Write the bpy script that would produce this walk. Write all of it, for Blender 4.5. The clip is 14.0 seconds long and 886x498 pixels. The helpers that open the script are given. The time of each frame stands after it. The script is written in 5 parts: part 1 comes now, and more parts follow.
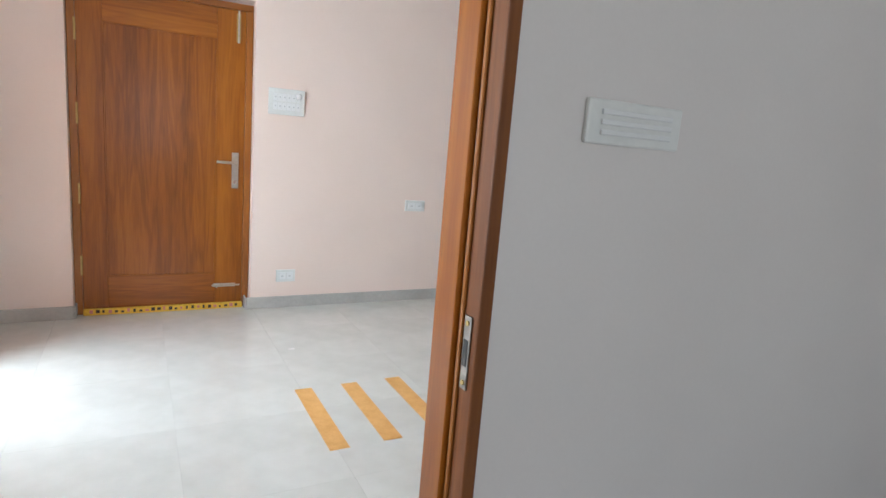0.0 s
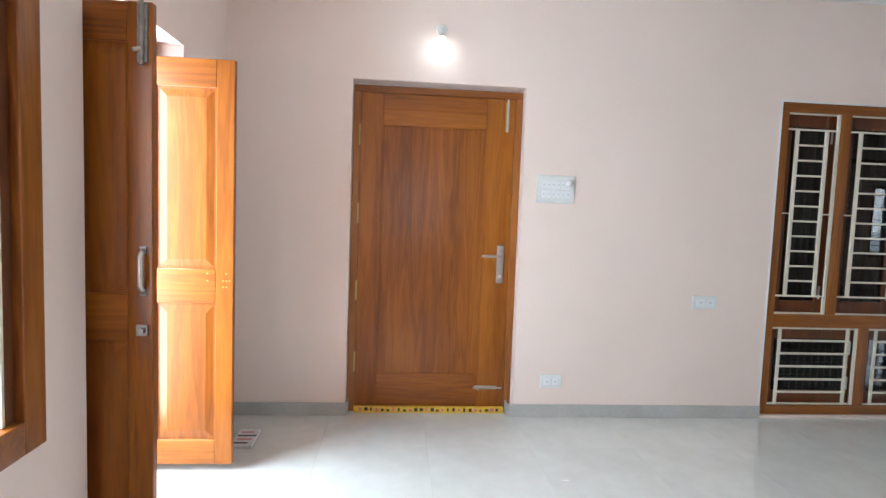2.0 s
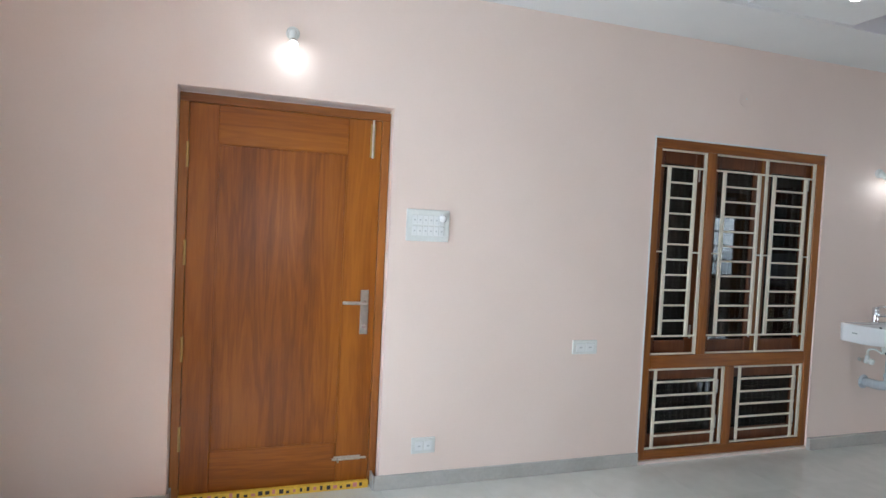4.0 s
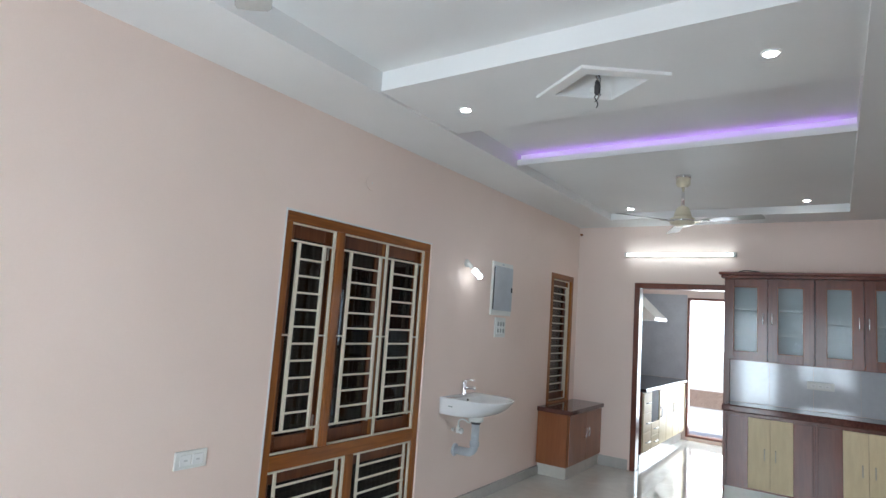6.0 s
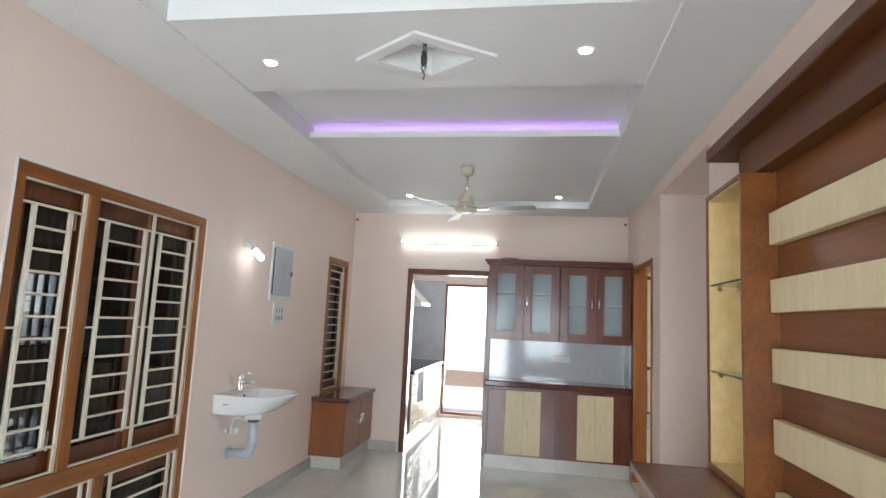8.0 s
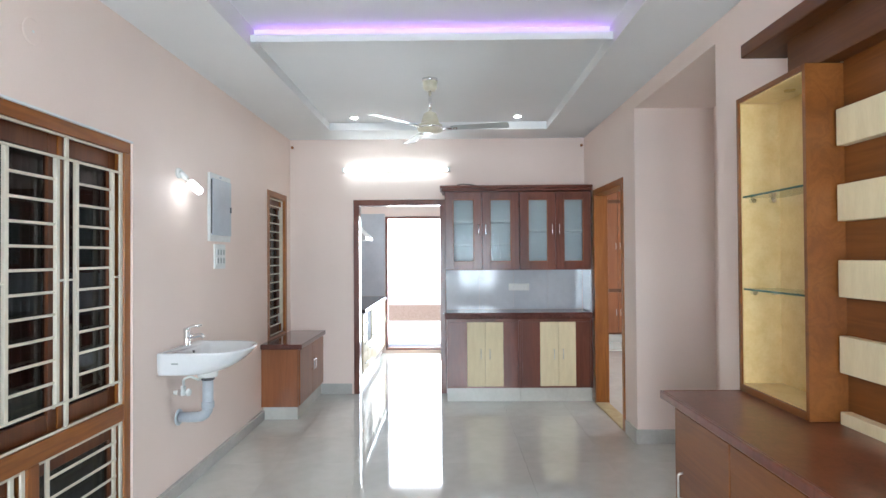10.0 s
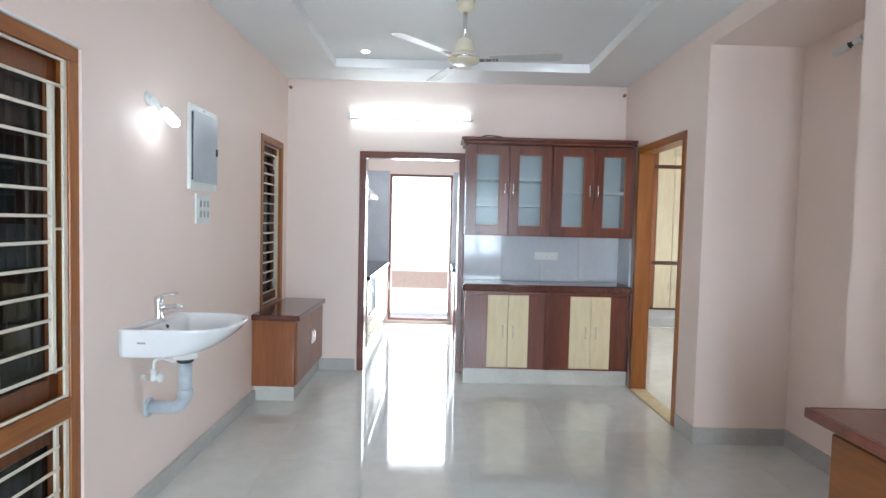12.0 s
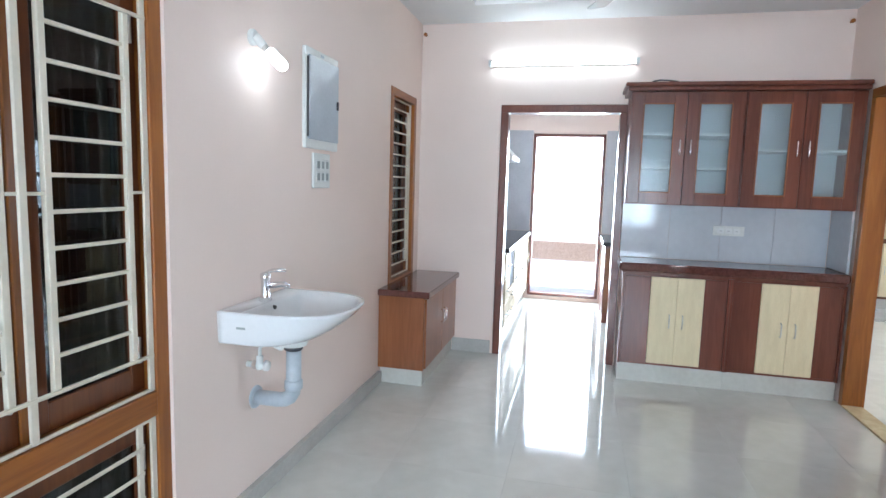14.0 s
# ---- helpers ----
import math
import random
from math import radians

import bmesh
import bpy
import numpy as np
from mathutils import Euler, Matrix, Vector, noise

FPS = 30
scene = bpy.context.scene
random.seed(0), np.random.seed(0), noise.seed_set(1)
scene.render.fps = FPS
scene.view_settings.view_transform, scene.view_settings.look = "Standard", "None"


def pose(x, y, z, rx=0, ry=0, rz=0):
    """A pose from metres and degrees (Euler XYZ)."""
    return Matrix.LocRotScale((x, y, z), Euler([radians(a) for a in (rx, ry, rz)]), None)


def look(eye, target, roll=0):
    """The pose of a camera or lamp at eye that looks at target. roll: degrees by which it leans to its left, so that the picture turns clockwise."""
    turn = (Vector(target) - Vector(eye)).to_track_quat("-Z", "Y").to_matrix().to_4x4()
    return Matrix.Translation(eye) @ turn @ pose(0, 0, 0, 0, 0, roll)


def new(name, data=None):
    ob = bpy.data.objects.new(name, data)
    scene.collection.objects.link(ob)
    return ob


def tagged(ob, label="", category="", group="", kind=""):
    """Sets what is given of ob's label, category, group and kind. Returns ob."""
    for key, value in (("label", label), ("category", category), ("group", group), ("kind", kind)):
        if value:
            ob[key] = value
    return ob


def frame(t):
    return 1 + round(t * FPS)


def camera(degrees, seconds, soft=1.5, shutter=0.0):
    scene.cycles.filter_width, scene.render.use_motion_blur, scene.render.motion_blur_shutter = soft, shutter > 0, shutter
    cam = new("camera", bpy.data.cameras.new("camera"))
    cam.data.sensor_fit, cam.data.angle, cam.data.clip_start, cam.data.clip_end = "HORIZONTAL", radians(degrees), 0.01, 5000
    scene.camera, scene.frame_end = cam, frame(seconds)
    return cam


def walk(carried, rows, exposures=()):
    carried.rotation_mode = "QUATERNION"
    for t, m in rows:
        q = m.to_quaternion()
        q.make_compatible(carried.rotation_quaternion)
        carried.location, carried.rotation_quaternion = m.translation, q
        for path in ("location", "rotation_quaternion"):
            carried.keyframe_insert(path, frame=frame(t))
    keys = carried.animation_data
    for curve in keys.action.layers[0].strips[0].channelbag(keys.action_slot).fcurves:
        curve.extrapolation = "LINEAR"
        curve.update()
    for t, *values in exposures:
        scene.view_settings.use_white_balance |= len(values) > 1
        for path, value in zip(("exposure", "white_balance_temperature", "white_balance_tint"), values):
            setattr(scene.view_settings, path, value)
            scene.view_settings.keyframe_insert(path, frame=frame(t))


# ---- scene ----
cam = camera(75.7, 14.0)
PATH = [
    (0, (0.003, -0.026, 1.274), (0.947, 1.704, 0.917), 4.8),
    (0.5, (-0.043, 0.124, 1.299), (0.66, 1.975, 1.018), 4.3),
    (1, (-0.086, 0.248, 1.322), (0.374, 2.18, 1.091), 3.5),
    (1.5, (-0.099, 0.385, 1.335), (0.177, 2.355, 1.127), 2.9),
    (2, (-0.075, 0.543, 1.349), (0.09, 2.531, 1.199), 2.1),
    (2.2, (-0.06, 0.596, 1.364), (0.097, 2.586, 1.239), 2.5),
    (4.3, (0.07, 1.166, 1.482), (0.846, 3.009, 1.43), 2.9),
    (4.5, (0.094, 1.23, 1.479), (0.991, 3.018, 1.458), 3.0),
    (5, (0.173, 1.363, 1.502), (1.351, 2.977, 1.59), 3.0),
    (5.5, (0.232, 1.45, 1.537), (1.664, 2.835, 1.71), 3.0),
    (6, (0.256, 1.526, 1.561), (1.886, 2.66, 1.794), 4.1),
    (6.4, (0.247, 1.585, 1.556), (2.051, 2.4, 1.842), 3.4),
    (6.5, (0.219, 1.61, 1.552), (2.042, 2.376, 1.854), 3.0),
    (7, (0.206, 1.73, 1.551), (2.111, 2.256, 1.86), 3.0),
    (7.5, (0.251, 1.835, 1.531), (2.186, 2.255, 1.815), 4.8),
    (8, (0.367, 1.947, 1.507), (2.324, 2.273, 1.756), 2.8),
    (8.5, (0.483, 2.055, 1.512), (2.458, 2.316, 1.683), 2.8),
    (8.7, (0.512, 2.095, 1.511), (2.496, 2.31, 1.649), 3.0),
    (10.8, (1.079, 2.582, 1.466), (3.078, 2.521, 1.446), -0.7),
    (11, (1.177, 2.602, 1.463), (3.175, 2.546, 1.4), 0.5),
    (11.5, (1.362, 2.639, 1.46), (3.359, 2.598, 1.364), 2.7),
    (12, (1.528, 2.686, 1.451), (3.525, 2.674, 1.355), 1.4),
    (12.5, (1.697, 2.748, 1.459), (3.694, 2.742, 1.355), 0.7),
    (13, (1.862, 2.79, 1.454), (3.854, 2.885, 1.301), 0.7),
    (13.5, (2.044, 2.81, 1.44), (4.018, 3.087, 1.272), 0.3),
    (14, (2.203, 2.785, 1.444), (4.136, 3.245, 1.216), 1.7),
]
walk(cam, [(t, look(eye, target, roll)) for t, eye, target, roll in PATH],
     exposures=[(0, 0.42, 6050, 8), (0.5, 0.22, 6100, 8), (1, 0.38, 6000, 7.5), (2, 0.46, 5850, 6.5), (4.5, 0.3, 5800, 6), (5, 0.26, 5750, 6), (6, 0.3, 5880, 6), (6.5, 0.38, 6100, 6), (7.5, 0.5, 6250, 6.3), (8.5, 0.74, 6050, 6), (11, 1.06, 5750, 5), (14, 1.06, 5500, 4.5)])

# ---- world and large lights ----
world = bpy.data.worlds.new("world")
scene.world = world
world.use_nodes = True
_nt = world.node_tree
_sky = _nt.nodes.new("ShaderNodeTexSky")
_sky.sky_type, _sky.sun_disc = "NISHITA", False
_sky.sun_elevation, _sky.sun_rotation = radians(75), radians(262)
_nt.links.new(_sky.outputs[0], _nt.nodes["Background"].inputs[0])
_nt.nodes["Background"].inputs[1].default_value = 0.15


def sun_lamp(strength, spread, elevation, azimuth):
    d = bpy.data.lights.new("sun", "SUN")
    d.energy, d.angle, d.color = strength, radians(spread), (1.0, 0.95, 0.88)
    ob = new("sun", d)
    e, a = radians(elevation), radians(azimuth)
    way = Vector((math.cos(e) * math.cos(a), math.cos(e) * math.sin(a), math.sin(e)))
    ob.matrix_world = look(way * 30, (0, 0, 0))
    return ob


def sky_panel(name, eye, target, width, height, watts, colour=(0.93, 0.97, 1.0)):
    """Area lamp that stands in for daylight at an opening."""
    d = bpy.data.lights.new(name, "AREA")
    d.shape, d.size, d.size_y, d.energy, d.color = "RECTANGLE", width, height, watts, colour
    ob = new(name, d)
    ob.matrix_world = look(eye, target)
    return ob


def bulb_lamp(name, place, watts, radius=0.03, colour=(1, 1, 1)):
    d = bpy.data.lights.new(name, "POINT")
    d.energy, d.shadow_soft_size, d.color = watts, radius, colour
    ob = new(name, d)
    ob.location = place
    return ob


sun_lamp(3.2, 2, 75, 188)
sky_panel("daylight_main_door", (-1.45, 3.02, 1.1), (3.5, 2.6, 1.0), 0.7, 1.9, 60, (0.85, 0.935, 1.0))
sky_panel("daylight_west_window", (-1.42, 1.72, 1.35), (3.0, 1.2, 1.25), 1.1, 1.4, 47, (0.86, 0.94, 1.0))
sky_panel("daylight_kitchen_door", (9.83, 2.94, 1.1), (7.0, 2.8, 0.9), 0.8, 1.9, 43)
# Fill lamp at an added, unseen window; brightens the bedroom and hall.
sky_panel("fill_bedroom", (7.9, -2.95, 1.4), (6.1, 0.9, 1.0), 1.6, 1.3, 48)
sky_panel("daylight_narrow_window", (10.02, -3.09, 1.35), (8.0, 0.3, 1.2), 0.75, 1.3, 6, (0.72, 0.88, 1.0))
# Fill lamp behind the camera at an added window, for the grey wall.
sky_panel("fill_first_room", (0.6, -2.95, 1.4), (0.6, 0, 1.2), 1.4, 1.3, 20)

# ---- materials ----


def material(name, colour, rough=0.5, metal=0.0, **more):
    m = bpy.data.materials.new(name)
    m.use_nodes = True
    b = m.node_tree.nodes["Principled BSDF"]
    b.inputs["Base Color"].default_value = (*colour, 1)
    b.inputs["Roughness"].default_value = rough
    b.inputs["Metallic"].default_value = metal
    for key, value in more.items():
        b.inputs[key.replace("_", " ")].default_value = value
    return m


def mottled(name, dark, light, rough=0.5, scale=(1, 1, 1), size=6.0, fine=60.0, bump=0.0, amount=0.5, rough_var=0.0, coat=0.0, per_object=0.0):
    """Two colours mixed by a coarse and a fine noise, with a little relief."""
    m = material(name, light, rough)
    n, l = m.node_tree.nodes, m.node_tree.links
    b = n["Principled BSDF"]
    tc, mp = n.new("ShaderNodeTexCoord"), n.new("ShaderNodeMapping")
    mp.inputs["Scale"].default_value = scale
    l.new(tc.outputs["Object"], mp.inputs["Vector"])
    big, small = n.new("ShaderNodeTexNoise"), n.new("ShaderNodeTexNoise")
    big.inputs["Scale"].default_value, big.inputs["Detail"].default_value = size, 5
    small.inputs["Scale"].default_value, small.inputs["Detail"].default_value = fine, 3
    l.new(mp.outputs[0], big.inputs["Vector"])
    l.new(mp.outputs[0], small.inputs["Vector"])
    mix = n.new("ShaderNodeMath")
    mix.operation = "MULTIPLY_ADD"
    l.new(small.outputs["Fac"], mix.inputs[0])
    mix.inputs[1].default_value = amount
    sub = n.new("ShaderNodeMath")
    sub.operation = "MULTIPLY_ADD"
    l.new(big.outputs["Fac"], sub.inputs[0])
    sub.inputs[1].default_value, sub.inputs[2].default_value = 1.0, -amount / 2
    l.new(sub.outputs[0], mix.inputs[2])
    ramp = n.new("ShaderNodeValToRGB")
    ramp.color_ramp.elements[0].position, ramp.color_ramp.elements[1].position = 0.3, 0.7
    ramp.color_ramp.elements[0].color, ramp.color_ramp.elements[1].color = (*dark, 1), (*light, 1)
    l.new(mix.outputs[0], ramp.inputs[0])
    out = ramp.outputs[0]
    if per_object:
        info, hsv, rng = n.new("ShaderNodeObjectInfo"), n.new("ShaderNodeHueSaturation"), n.new("ShaderNodeMapRange")
        rng.inputs["To Min"].default_value, rng.inputs["To Max"].default_value = 1 - per_object, 1 + per_object
        l.new(info.outputs["Random"], rng.inputs["Value"])
        l.new(rng.outputs[0], hsv.inputs["Value"])
        l.new(out, hsv.inputs["Color"])
        out = hsv.outputs[0]
    l.new(out, b.inputs["Base Color"])
    if rough_var:
        rr = n.new("ShaderNodeMapRange")
        rr.inputs["To Min"].default_value, rr.inputs["To Max"].default_value = rough - rough_var, rough + rough_var
        l.new(big.outputs["Fac"], rr.inputs["Value"])
        l.new(rr.outputs[0], b.inputs["Roughness"])
    if bump:
        bp = n.new("ShaderNodeBump")
        bp.inputs["Strength"].default_value, bp.inputs["Distance"].default_value = bump, 0.002
        l.new(small.outputs["Fac"], bp.inputs["Height"])
        l.new(bp.outputs[0], b.inputs["Normal"])
    if coat:
        b.inputs["Coat Weight"].default_value, b.inputs["Coat Roughness"].default_value = coat, 0.08
    return m


def wood(name, dark, mid, light, along="z", rough=0.36, coat=0.1):
    """Polished wood: long streaks and growth rings along one axis, dark flecks."""
    m = material(name, mid, rough)
    n, l = m.node_tree.nodes, m.node_tree.links
    b = n["Principled BSDF"]
    tc, mp = n.new("ShaderNodeTexCoord"), n.new("ShaderNodeMapping")
    mp.inputs["Scale"].default_value = {"x": (0.35, 5, 5), "y": (5, 0.35, 5), "z": (5, 5, 0.35)}[along]
    l.new(tc.outputs["Object"], mp.inputs["Vector"])
    rings, fibre, tone = n.new("ShaderNodeTexNoise"), n.new("ShaderNodeTexNoise"), n.new("ShaderNodeTexNoise")
    rings.inputs["Scale"].default_value, rings.inputs["Detail"].default_value, rings.inputs["Distortion"].default_value = 2.2, 3, 0.6
    fibre.inputs["Scale"].default_value, fibre.inputs["Detail"].default_value = 26, 4
    tone.inputs["Scale"].default_value = 0.9
    for t in (rings, fibre, tone):
        l.new(mp.outputs[0], t.inputs["Vector"])
    mul, sine = n.new("ShaderNodeMath"), n.new("ShaderNodeMath")
    mul.operation, sine.operation = "MULTIPLY", "SINE"
    mul.inputs[1].default_value = 34
    l.new(rings.outputs["Fac"], mul.inputs[0])
    l.new(mul.outputs[0], sine.inputs[0])
    a1, a2, a3 = n.new("ShaderNodeMath"), n.new("ShaderNodeMath"), n.new("ShaderNodeMath")
    for a in (a1, a2, a3):
        a.operation = "MULTIPLY_ADD"
    l.new(sine.outputs[0], a1.inputs[0])
    a1.inputs[1].default_value, a1.inputs[2].default_value = 0.095, -0.31
    l.new(fibre.outputs["Fac"], a2.inputs[0])
    a2.inputs[1].default_value = 0.40
    l.new(a1.outputs[0], a2.inputs[2])
    l.new(tone.outputs["Fac"], a3.inputs[0])
    a3.inputs[1].default_value = 1.22
    l.new(a2.outputs[0], a3.inputs[2])
    ramp = n.new("ShaderNodeValToRGB")
    e = ramp.color_ramp.elements
    e[0].position, e[0].color = 0.1, (*dark, 1)
    e[1].position, e[1].color = 0.9, (*light, 1)
    k = e.new(0.5)
    k.color = (*mid, 1)
    l.new(a3.outputs[0], ramp.inputs[0])
    l.new(ramp.outputs[0], b.inputs["Base Color"])
    bp = n.new("ShaderNodeBump")
    b.inputs["Specular IOR Level"].default_value = 0.4
    bp.inputs["Strength"].default_value, bp.inputs["Distance"].default_value = 0.1, 0.001
    l.new(fibre.outputs["Fac"], bp.inputs["Height"])
    l.new(bp.outputs[0], b.inputs["Normal"])
    b.inputs["Coat Weight"].default_value, b.inputs["Coat Roughness"].default_value = coat, 0.15
    return m


def glowing(name, colour, strength):
    m = material(name, (0.9, 0.9, 0.9), 0.4)
    b = m.node_tree.nodes["Principled BSDF"]
    b.inputs["Emission Color"].default_value = (*colour, 1)
    b.inputs["Emission Strength"].default_value = strength
    return m


PAINT = mottled("pale_pink_wall_paint", (0.825, 0.688, 0.61), (0.87, 0.729, 0.652), 0.55, size=1.3, fine=90, bump=0.12, amount=0.25)
WHITE = mottled("white_ceiling_paint", (0.78, 0.78, 0.77), (0.83, 0.83, 0.82), 0.6, size=1.1, fine=70, bump=0.06, amount=0.2)
TILE = mottled("ivory_vitrified_tile", (0.605, 0.605, 0.56), (0.67, 0.67, 0.625), 0.045, size=2.2, fine=9, amount=0.6, rough_var=0.02, coat=0.5, per_object=0.01)
GROUT = mottled("grey_grout", (0.55, 0.55, 0.51), (0.61, 0.61, 0.57), 0.25)
SKIRT = mottled("grey_skirting_tile", (0.44, 0.43, 0.40), (0.52, 0.51, 0.48), 0.2, size=4, fine=50)
PLINTH = mottled("ivory_plinth_tile", (0.56, 0.55, 0.50), (0.64, 0.63, 0.58), 0.2, size=4, fine=30)
TEAK = wood("polished_teak", (0.135, 0.031, 0.002), (0.262, 0.075, 0.004), (0.38, 0.124, 0.008))
TEAK_X = wood("polished_teak_cross", (0.135, 0.031, 0.002), (0.262, 0.075, 0.004), (0.38, 0.124, 0.008), "x")
FRAME = wood("stained_teak_frame", (0.15, 0.043, 0.007), (0.28, 0.092, 0.013), (0.39, 0.142, 0.023), "z", 0.35, 0.2)
FRAME_X = wood("stained_teak_rail", (0.15, 0.043, 0.007), (0.28, 0.092, 0.013), (0.39, 0.142, 0.023), "x", 0.35, 0.2)
REDLAM = wood("warm_red_laminate", (0.20, 0.066, 0.022), (0.27, 0.094, 0.034), (0.33, 0.125, 0.048), "z", 0.28, 0.25)
# Teak of the first doorway with the jamb's shade put into the colour.
SHADED_JAMB = wood("shaded_teak_jamb", (0.10, 0.028, 0.005), (0.18, 0.056, 0.010), (0.25, 0.085, 0.016), "z", 0.48, 0.0)
SASH = wood("dark_stained_teak_sash", (0.07, 0.020, 0.007), (0.135, 0.041, 0.012), (0.19, 0.064, 0.02), "z", 0.35, 0.1)
MAHOG = wood("mahogany_laminate", (0.09, 0.024, 0.014), (0.155, 0.045, 0.026), (0.20, 0.065, 0.038), "z", 0.28, 0.25)
WALNUT = wood("red_brown_laminate", (0.13, 0.040, 0.008), (0.195, 0.065, 0.013), (0.25, 0.090, 0.020), "x", 0.36, 0.12)
CREAM = mottled("cream_laminate", (0.70, 0.59, 0.37), (0.77, 0.66, 0.43), 0.5, scale=(6, 6, 1), size=5, fine=40)
MAPLE = mottled("speckled_maple_laminate", (0.68, 0.49, 0.21), (0.77, 0.59, 0.29), 0.35, size=14, fine=90, amount=0.5, coat=0.2)
GRANITE = mottled("dark_red_granite", (0.085, 0.030, 0.024), (0.135, 0.050, 0.040), 0.1, size=60, fine=220, amount=0.9, coat=0.3)
BLACK_GRANITE = mottled("black_granite", (0.015, 0.015, 0.016), (0.05, 0.05, 0.05), 0.12, size=60, fine=180)
IVORY = mottled("ivory_enamel", (0.68, 0.63, 0.51), (0.76, 0.70, 0.58), 0.38, size=9, fine=60)
PLASTIC = mottled("white_switch_plastic", (0.72, 0.73, 0.70), (0.79, 0.80, 0.77), 0.3, size=8)
# Near-black for painted hole and niche shade, and for print.
SEAM = material("dark_gap", (0.05, 0.05, 0.05), 0.7)
SOCKET = material("grey_green_socket", (0.31, 0.35, 0.34), 0.3)
GAP = material("light_grey_gap", (0.56, 0.57, 0.57), 0.5)
SWITCH = material("white_rocker", (0.84, 0.85, 0.84), 0.25)
PORCELAIN = mottled("white_porcelain", (0.78, 0.79, 0.80), (0.82, 0.83, 0.84), 0.06, size=3, coat=0.5)
PVC = mottled("grey_pvc", (0.42, 0.46, 0.50), (0.52, 0.56, 0.60), 0.35, size=8)
CHROME = material("chrome", (0.8, 0.8, 0.81), 0.12, 1.0)
STEEL = mottled("brushed_steel", (0.52, 0.50, 0.47), (0.66, 0.64, 0.60), 0.34, size=20)
STEEL.node_tree.nodes["Principled BSDF"].inputs["Metallic"].default_value = 1.0
AGED = mottled("aged_steel", (0.24, 0.23, 0.21), (0.38, 0.36, 0.33), 0.42, size=40)
AGED.node_tree.nodes["Principled BSDF"].inputs["Metallic"].default_value = 1.0
BRASS = material("worn_brass", (0.50, 0.36, 0.14), 0.38, 1.0)
ALUMINIUM = mottled("grey_enamelled_steel", (0.42, 0.47, 0.52), (0.52, 0.57, 0.62), 0.28, size=5)
DARK_GLASS = material("tinted_window_glass", (0.30, 0.32, 0.33), 0.0, 0.0, Transmission_Weight=1.0, IOR=1.45, Specular_IOR_Level=0.5)
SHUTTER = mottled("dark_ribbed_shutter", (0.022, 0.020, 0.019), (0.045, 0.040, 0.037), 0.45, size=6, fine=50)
GLASS = material("clear_glass", (0.86, 0.93, 0.90), 0.02, 0.0, Transmission_Weight=1.0, IOR=1.45)
FROST = material("frosted_glass", (0.74, 0.79, 0.80), 0.09, 0.0, Transmission_Weight=0.9, IOR=1.2)
LINING = mottled("pale_blue_grey_lining", (0.62, 0.65, 0.66), (0.69, 0.72, 0.73), 0.5, size=5)
EDGE_GLASS = material("green_glass_edge", (0.05, 0.12, 0.09), 0.1)
SPLASH = mottled("pale_blue_glazed_tile", (0.56, 0.59, 0.63), (0.63, 0.66, 0.70), 0.09, size=2, fine=20, coat=0.2)
GREY_TILE = mottled("blue_grey_kitchen_tile", (0.47, 0.49, 0.53), (0.55, 0.57, 0.61), 0.12, size=5)
TAPE = mottled("orange_masking_tape", (0.70, 0.36, 0.10), (0.80, 0.45, 0.15), 0.55, size=20, fine=120)
YELLOW = mottled("turmeric_yellow_paint", (0.62, 0.38, 0.03), (0.76, 0.50, 0.06), 0.6, size=30)
STONE = mottled("yellowish_threshold_stone", (0.52, 0.42, 0.24), (0.62, 0.52, 0.32), 0.25, size=16)
BLACK = material("black_paint", (0.03, 0.02, 0.02), 0.6)
RUBBER = material("black_cable", (0.04, 0.04, 0.045), 0.5)
PAPER = mottled("printed_paper", (0.55, 0.50, 0.48), (0.72, 0.70, 0.68), 0.6, size=40)
PINK = material("pink_print", (0.55, 0.20, 0.20), 0.6)
FAN = mottled("cream_fan_enamel", (0.66, 0.60, 0.44), (0.74, 0.68, 0.52), 0.3, size=6, coat=0.3)
BLADE = mottled("pale_grey_blade_enamel", (0.54, 0.54, 0.51), (0.62, 0.62, 0.59), 0.25, size=6, coat=0.4)
DUST = mottled("pale_dusty_earth", (0.60, 0.57, 0.52), (0.72, 0.69, 0.64), 0.9, size=0.4, fine=20, bump=0.3)
GREEN_GREY = mottled("pale_grey_wall_paint", (0.70, 0.66, 0.63), (0.75, 0.71, 0.68), 0.55, size=1.3, fine=90, bump=0.12, amount=0.25)
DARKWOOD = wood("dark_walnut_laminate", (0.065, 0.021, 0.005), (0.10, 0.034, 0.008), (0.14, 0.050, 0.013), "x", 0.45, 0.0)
CONCRETE = mottled("pale_concrete", (0.50, 0.48, 0.45), (0.62, 0.60, 0.57), 0.8, size=3, fine=60, bump=0.3)
MOSAIC = mottled("brown_mosaic_band", (0.20, 0.13, 0.10), (0.42, 0.32, 0.26), 0.4, size=70, fine=200)
BULB = glowing("lit_bulb", (1.0, 0.99, 0.97), 7)
TUBE = glowing("lit_tube", (0.95, 1.0, 0.99), 6.5)
SPOT = glowing("lit_downlight", (1.0, 0.98, 0.94), 80)
VIOLET = glowing("violet_led", (0.50, 0.12, 1.0), 2.8)

# ---- mesh helpers ----


def box(bm, a, b, bevel=0.0, segments=1):
    lo, hi = [min(p) for p in zip(a, b)], [max(p) for p in zip(a, b)]
    made = bmesh.ops.create_cube(bm, size=1.0)["verts"]
    for v in made:
        v.co = Vector([l + (c + 0.5) * (h - l) for l, h, c in zip(lo, hi, v.co)])
    if bevel:
        edges = list({e for v in made for e in v.link_edges})
        bmesh.ops.bevel(bm, geom=edges, offset=bevel, segments=segments, affect="EDGES", profile=0.5)
    return bm


